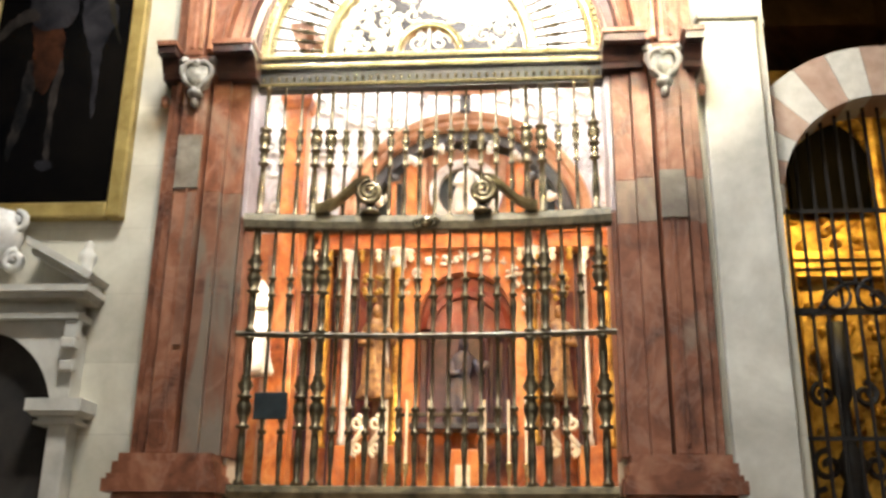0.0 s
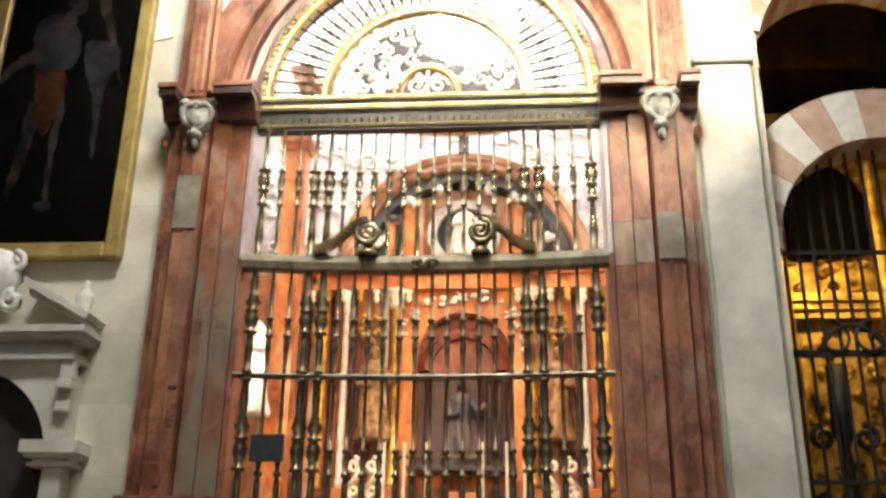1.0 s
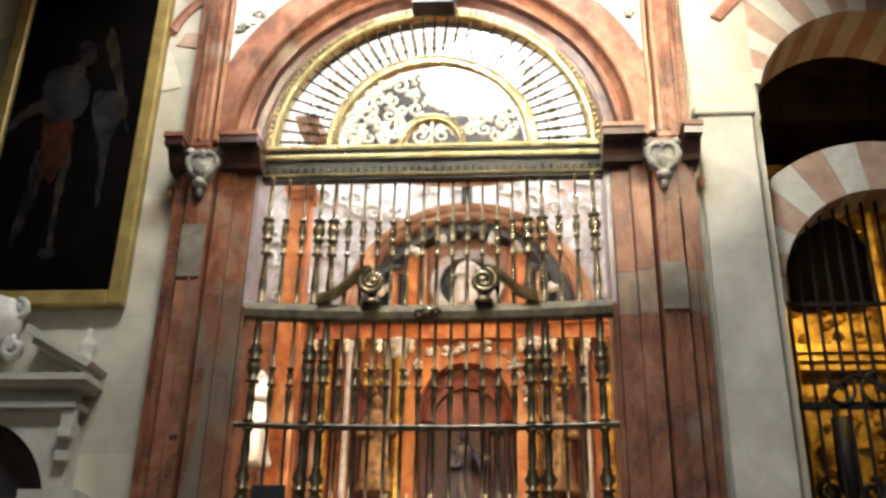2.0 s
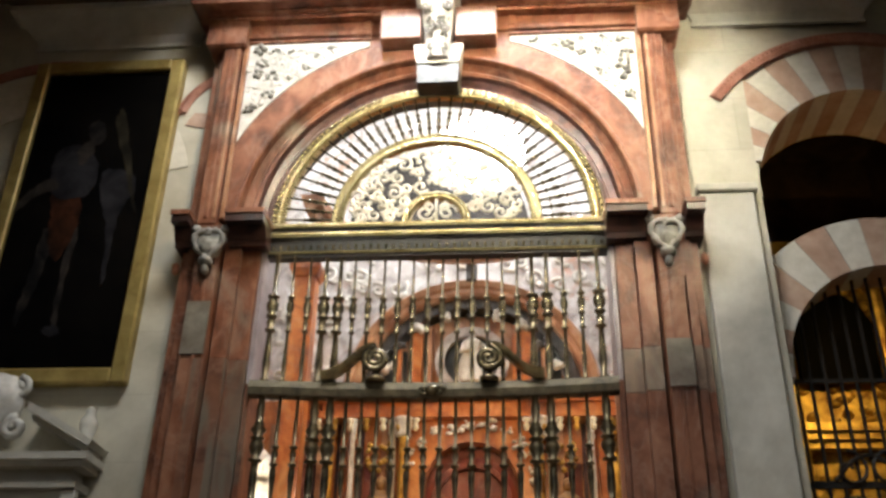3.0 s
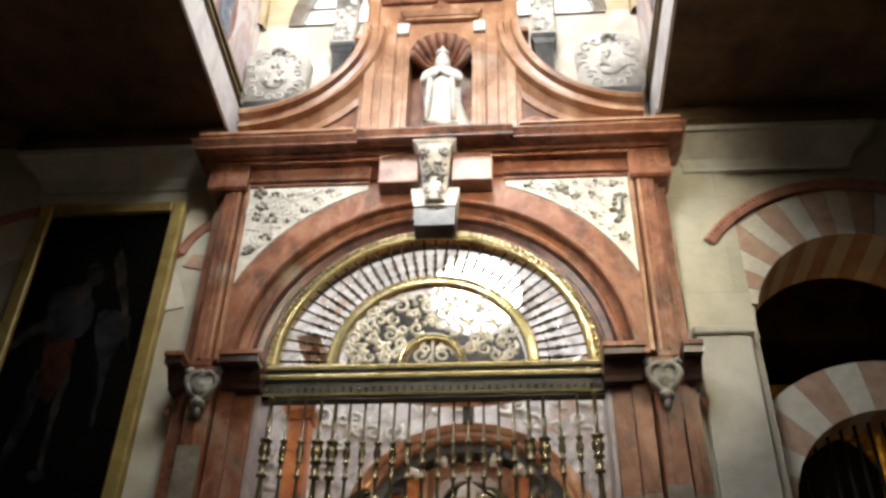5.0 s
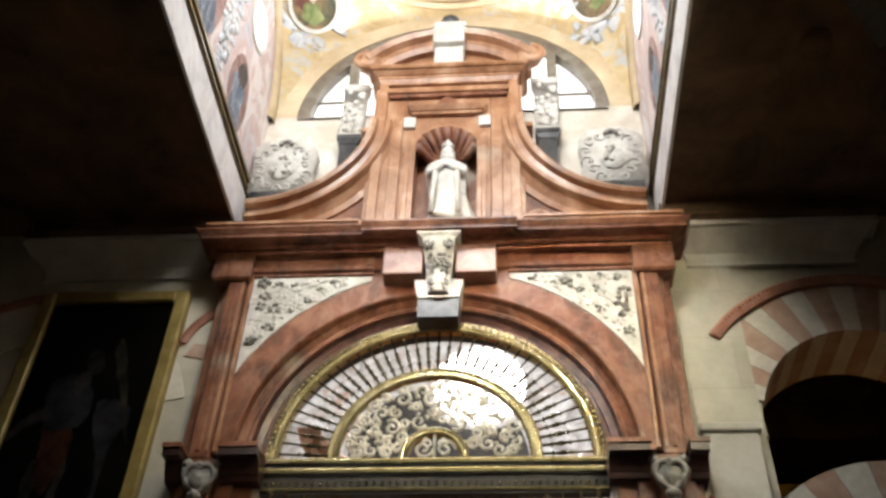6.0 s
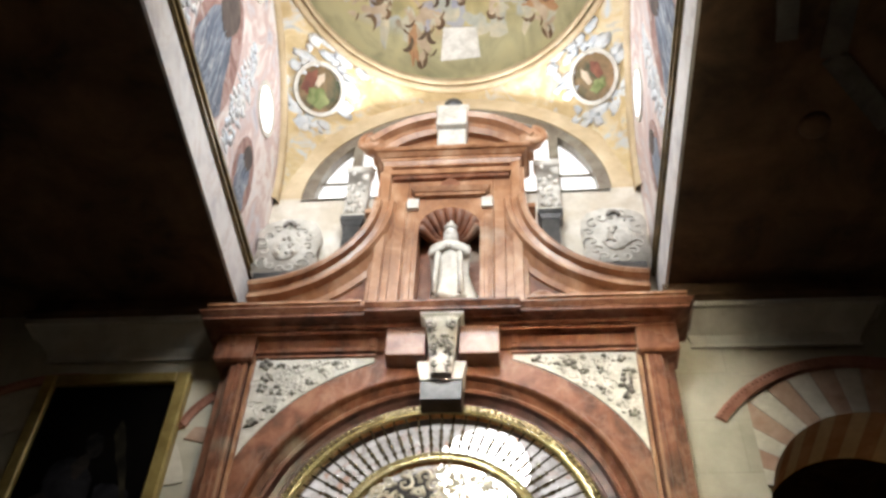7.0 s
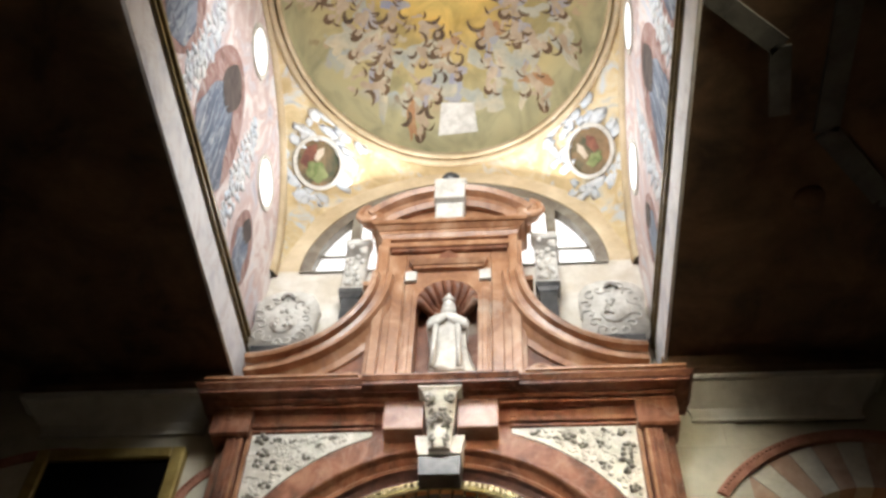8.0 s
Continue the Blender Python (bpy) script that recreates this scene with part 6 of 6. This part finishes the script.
up = voussoirs("striped_arch", 4.88, 7.5, 1.235, 1.90, 0.27, 1.18, 12, 168, 17, "horseshoe arch of pale and faded red voussoirs")
bm = B()
sweep_arc(bm, 4.88, 7.5, [(1.92, 0.3), (1.92, 0.22), (1.98, 0.2), (2.06, 0.22), (2.06, 0.3)], 35, 145, 30)
for i in range(60):
    a = radians(35 + 110 * (i + 0.5) / 60)
    box(bm, 4.88 + 2.01 * math.cos(a) - 0.014, 4.88 + 2.01 * math.cos(a) + 0.014, 0.185, 0.21, 7.5 + 2.01 * math.sin(a) - 0.014, 7.5 + 2.01 * math.sin(a) + 0.014)
part("toothed_moulding", bm, BRICKRED, up, "red toothed moulding")
voussoirs("striped_arch", 4.85, 5.36, 1.15, 1.74, 0.46, 1.0, -6, 186, 15, "lower horseshoe arch of pale and faded red voussoirs")
bm = B()
sweep_arc(bm, -4.85, 7.5, [(1.25, 0.26), (1.25, 0.235), (1.9, 0.235), (1.9, 0.26)], 12, 168, 30)
fixed("walled_arch", bm, VOUSWHITE, "walled-up pale arch behind the painting", "arch")
bm = B()
sweep_arc(bm, -4.85, 7.5, [(1.92, 0.3), (1.92, 0.22), (1.98, 0.2), (2.06, 0.22), (2.06, 0.3)], 35, 145, 30)
for i in range(60):
    a = radians(35 + 110 * (i + 0.5) / 60)
    box(bm, -4.85 + 2.01 * math.cos(a) - 0.014, -4.85 + 2.01 * math.cos(a) + 0.014, 0.185, 0.21, 7.5 + 2.01 * math.sin(a) - 0.014, 7.5 + 2.01 * math.sin(a) + 0.014)
fixed("toothed_moulding_south", bm, BRICKRED, "red toothed moulding of the walled-up arch", "moulding")

# end of an older arch beside the portal
bm = B()
sweep_arc(bm, -2.42, 8.50, [(0.73, 0.3), (0.73, 0.22), (0.78, 0.195), (0.85, 0.22), (0.85, 0.3)], 118, 166, 14)
for i in range(12):
    a = radians(118 + 48 * (i + 0.5) / 12)
    box(bm, -2.42 + 0.80 * math.cos(a) - 0.014, -2.42 + 0.80 * math.cos(a) + 0.014, 0.18, 0.21, 8.50 + 0.80 * math.sin(a) - 0.014, 8.50 + 0.80 * math.sin(a) + 0.014)
fixed("old_arch_moulding", bm, BRICKRED, "short end of a red toothed arch moulding", "moulding")
fixed("old_arch_stone", prism(B(), [(-3.12, 8.50), (-2.83, 8.44), (-2.83, 8.66), (-3.02, 8.68)], 0.235, 0.26), VOUSRED, "faded red stone of the older arch", "arch")

# side chapel room
bm = B()
box(bm, 3.3, 3.55, 1.2, 5, 0, ZC)
box(bm, 6.6, 6.9, 0.85, 5, 0, ZC)
box(bm, 3.3, 6.9, 4.6, 5, 0, ZC)
box(bm, 3.3, 6.9, 0.9, 5, ZC, ZC + 0.1)
fixed("side_chapel_walls", bm, WOODDARK, "dark walls of the side chapel", "wall")
sg = thing("side_chapel_grille", (4.85, 0.75, 0), "black iron grille in the lower arch", "grille")
bar = mesh_from(lathe(B(), [(0.02, 0), (0.02, 6.5)], segs=6), "bar", IRON)
for i in range(17):
    placed("bar", bar, (3.62 + 0.155 * i, 0.75, 0), sg)
for z, h in ((5.28, 0.04), (4.17, 0.07), (2.9, 0.04)):
    part("cross_bar", box(B(), 3.55, 6.15, 0.73, 0.77, z, z + h), IRON, sg)
bm = B()
for k in (-1, 1):
    tube(bm, spiral(4.35 + k * 0.2, 4.35, 0.72, 0.2, 0.03, 90, k * 1.2, 20), 0.02, 5)
tube(bm, [(4.0 + 0.7 * i / 10, 0.72, 4.24 + 0.26 * math.sin(math.pi * i / 10)) for i in range(11)], 0.025, 5)
part("iron_scroll", bm, IRON, sg)
ret = thing("gilded_altarpiece", (4.9, 3.2, 0), "gilded carved altarpiece glowing behind the grille", "altarpiece")
part("panel", box(B(), 3.6, 6.6, 3.3, 3.5, 0, 8.4), GOLDLEAF, ret)
bm = B()
rnd = random.Random(9)
for i in range(280):
    x, z = rnd.uniform(3.65, 6.5), rnd.uniform(3.0, 8.0)
    blob(bm, (x, 3.28, z), (rnd.uniform(0.03, 0.11), 0.10, rnd.uniform(0.03, 0.11)), 1, 0.7, i)
tagged(part("carving", bm, GOLDLEAF, ret, "", True), kind="stuff")
for x, top in ((3.75, 5.3), (4.38, 7.3), (5.66, 7.5), (6.2, 5.3)):
    part("column", lathe(B(), [(0.12, 2.2), (0.10, 2.4), (0.12, 4.0), (0.08, top - 0.1), (0.14, top)], (x, 3.02, 0), 12), GOLDLEAF, ret, "", True)
part("entablature", stack(B(), 3.6, 6.5, 3.3, 3.1, [(5.3, 5.4, 0.02), (5.4, 5.5, 0.08), (5.5, 5.6, 0.14)], ends=False), GOLDLEAF, ret)
part("dark_picture", prism(B(), [(4.52, 6.16), (5.52, 6.16), (5.53, 6.95), (5.42, 7.18), (5.25, 7.34), (5.02, 7.40), (4.79, 7.34), (4.62, 7.18), (4.52, 6.95)], 2.95, 3.1), CANVAS, ret, "dark arched picture")
st = thing("lamp_stand", (4.42, 1.6, 0), "dark ornate iron lamp stand before the altarpiece", "lamp stand")
part("shaft", lathe(B(), [(0.3, 0), (0.3, 0.1), (0.08, 0.3), (0.12, 0.9), (0.06, 1.3), (0.16, 1.8), (0.22, 2.2), (0.10, 2.6), (0.18, 2.75), (0.07, 2.95), (0.05, 3.4), (0.12, 3.55), (0.10, 4.3)], (4.42, 1.6, 0), 14), IRON, st, "", True)
for k in (-1, 1):
    for z, r in ((2.3, 0.22), (2.75, 0.17), (3.5, 0.14)):
        part("scroll_arm", tube(B(), spiral(4.42 + k * (r + 0.08), z, 1.58, r, 0.03, 90, -k * 1.3, 18), 0.035, 5), IRON, st)

# frieze courses at the wall tops
for nm, x0, x1 in (("north", 3.12, 5.13), ("south", -5.25, -3.12)):
    fixed("frieze_course_" + nm, stack(B(), x0, x1, WALL, WALL, [(9.74, 9.79, 0.035), (9.79, 9.80, 0.015), (9.80, 9.92, 0.015, 0.06), (9.92, 10.17, 0.06, 0.29), (10.17, 10.25, 0.34)]), STONE, "pale stone coved course under the ceiling", "moulding")
    fixed("ceiling_edge_" + nm, stack(B(), x0, x1, WALL, WALL, [(10.254, 10.31, 0.30, 0.36), (10.31, 10.36, 0.39), (10.36, ZC - 0.004, 0.30)]), WOODDARK, "dark wooden moulding under the side ceiling", "moulding")

# ---------------------------------------------------------------- left-hand wall: painting and altar
pic = thing("framed_painting", (-4.2, 0.2, 5.1), "tall dark oil painting in a dull gilt frame", "painting")
bm = B()
x0, x1, z0, z1 = -5.12, -3.21, 5.12, 9.45
for a, b, c, d in ((x0 + 0.17, x1 - 0.17, z0, z0 + 0.17), (x0 + 0.17, x1 - 0.17, z1 - 0.17, z1), (x0, x0 + 0.17, z0, z1), (x1 - 0.17, x1, z0, z1)):
    part("frame_member", box(B(), a, b, 0.10, WALL, c, d, 0.02), FRAMEGOLD, pic)
part("canvas", box(B(), x0 + 0.15, x1 - 0.15, 0.17, WALL, z0 + 0.15, z1 - 0.15), CANVAS, pic, "nearly black canvas with muted plain shapes")
part("inner_fillet", box(B(), x0 + 0.17, x1 - 0.17, 0.155, 0.2, z0 + 0.17, z0 + 0.19), FRAMEGOLD, pic)


def patch(outline, mat, proud):
    """A painted shape with a soft, uneven outline through the given corners."""
    n, soft = len(outline), []
    for i in range(n):
        p0, p1, p2, p3 = (Vector(outline[(i + k) % n]) for k in (-1, 0, 1, 2))
        for j in range(5):
            t = j / 5
            q = 0.5 * (2 * p1 + (p2 - p0) * t + (2 * p0 - 5 * p1 + 4 * p2 - p3) * t * t + (3 * p1 - p0 - 3 * p2 + p3) * t ** 3)
            soft.append((q.x + 0.012 * math.sin(q.y * 31 + i), q.y + 0.012 * math.sin(q.x * 37 + j)))
    part("painted_patch", prism(B(), soft, 0.17 - proud, 0.172), mat, pic)


patch([(-4.53, 7.02), (-4.39, 6.91), (-4.44, 6.37), (-4.52, 6.02), (-4.60, 5.81), (-4.62, 6.02), (-4.57, 6.44)], PAINTSKIN, 0.002)
patch([(-4.20, 7.02), (-4.11, 6.98), (-4.14, 6.36), (-4.13, 5.81), (-4.18, 5.81), (-4.21, 6.36)], PAINTSKIN, 0.003)
patch([(-4.53, 7.52), (-4.23, 7.53), (-4.14, 7.24), (-4.18, 6.87), (-4.31, 6.61), (-4.45, 6.87), (-4.50, 7.25)], PAINTORANGE, 0.004)
patch([(-4.59, 8.12), (-4.29, 8.19), (-4.06, 7.90), (-4.09, 7.51), (-4.45, 7.44), (-4.61, 7.72)], PAINTGREY, 0.005)
patch([(-3.96, 7.82), (-3.63, 7.77), (-3.54, 7.53), (-3.67, 7.23), (-3.69, 6.86), (-3.69, 6.35), (-3.73, 6.39), (-3.79, 7.01), (-3.95, 7.46)], PAINTGREY, 0.006)
patch([(-4.36, 8.11), (-4.23, 8.25), (-4.15, 8.19), (-4.18, 7.98), (-4.27, 7.91)], PAINTSKIN, 0.007)
patch([(-4.27, 8.44), (-4.19, 8.56), (-4.06, 8.43), (-4.07, 8.22), (-4.19, 8.20)], PAINTSKIN, 0.008)
patch([(-4.48, 7.60), (-4.70, 7.48), (-4.90, 7.30), (-4.98, 7.22), (-4.97, 7.34), (-4.79, 7.60), (-4.58, 7.72)], PAINTSKIN, 0.006)
patch([(-3.93, 8.64), (-3.86, 8.66), (-3.70, 8.09), (-3.50, 7.30), (-3.55, 7.34), (-3.74, 7.93)], PAINTPALM, 0.007)
patch([(-3.96, 8.51), (-3.92, 8.58), (-3.72, 8.01), (-3.75, 7.97)], PAINTPALM, 0.0085)
patch([(-4.26, 5.78), (-4.11, 5.81), (-4.07, 5.71), (-4.21, 5.68)], PAINTGREY, 0.004)

alt = thing("side_altar", (-4.6, 0.1, 0), "pale stone altar frame with an arch and broken pediment", "altar")
bm = B()
arch_fill(bm, -5.6, -3.45, 3.98, -4.55, 2.98, 0.93, 0.02, WALL, 24)
box(bm, -3.62, -3.42, 0.02, WALL, 0, 2.98, 0.01)
box(bm, -5.66, -5.48, 0.02, WALL, 0, 2.98, 0.01)
part("arch_front", bm, STONE, alt)
for a, b in ((-3.72, -3.36), (-5.74, -5.38)):
    part("impost", stack(B(), a, b, WALL, 0.0, [(2.94, 2.98, 0.03), (2.98, 3.02, 0.0), (3.02, 3.06, 0.05, 0.08), (3.06, 3.18, 0.10)]), STONE, alt)
bm = B()
stack(bm, -5.6, -3.5, WALL, 0.0, [(3.98, 4.05, 0.08), (4.05, 4.17, 0.0), (4.17, 4.23, 0.14), (4.23, 4.30, 0.19)])
part("entablature", bm, STONE, alt)
for s in (-1, 1):
    c = -4.55
    rk = part("raking_cornice", prism(B(), [(c + s * 1.22, 4.36), (c + s * 0.52, 4.74), (c + s * 0.52, 4.83), (c + s * 1.26, 4.42)], -0.17, WALL), STONE, alt)
    part("raking_soffit", prism(B(), [(c + s * 1.20, 4.31), (c + s * 0.54, 4.66), (c + s * 0.54, 4.735), (c + s * 1.20, 4.365)], -0.06, WALL), STONE, rk)
for z0, z1, y in ((3.68, 3.78, -0.09), (3.46, 3.56, -0.06), (3.785, 3.975, -0.05)):
    part("console", box(B(), -3.56, -3.42, y, 0.05, z0, z1, 0.01), STONE, alt)
# Thin dark sheet standing in for the shade of a deep niche.
part("niche_back", box(B(), -5.5, -3.6, 0.20, WALL - 0.004, 0, 3.92), SHADEBROWN, alt, "dark sheet standing for the altar niche's shade")
bm = B()
blob(bm, (-4.45, 0.0, 4.85), (0.26, 0.16, 0.34), 3, 0.25, 7)
for k in (-1, 1):
    tube(bm, spiral(-4.45 + k * 0.25, 4.6, -0.02, 0.12, 0.03, 90, k * 1.3, 16), 0.045)
    tube(bm, spiral(-4.45 + k * 0.2, 5.02, -0.02, 0.12, 0.03, 90, -k * 1.3, 16), 0.04)
part("cartouche", bm, WHITECARVE, alt, "white carved cartouche", True)
part("finial", lathe(B(), [(0.10, 4.4), (0.10, 4.46), (0.05, 4.5), (0.09, 4.62), (0.09, 4.68), (0.04, 4.76), (0.05, 4.8), (0.01, 4.84)], (-3.47, 0.06, 0), 12), STONE, alt, "", True)
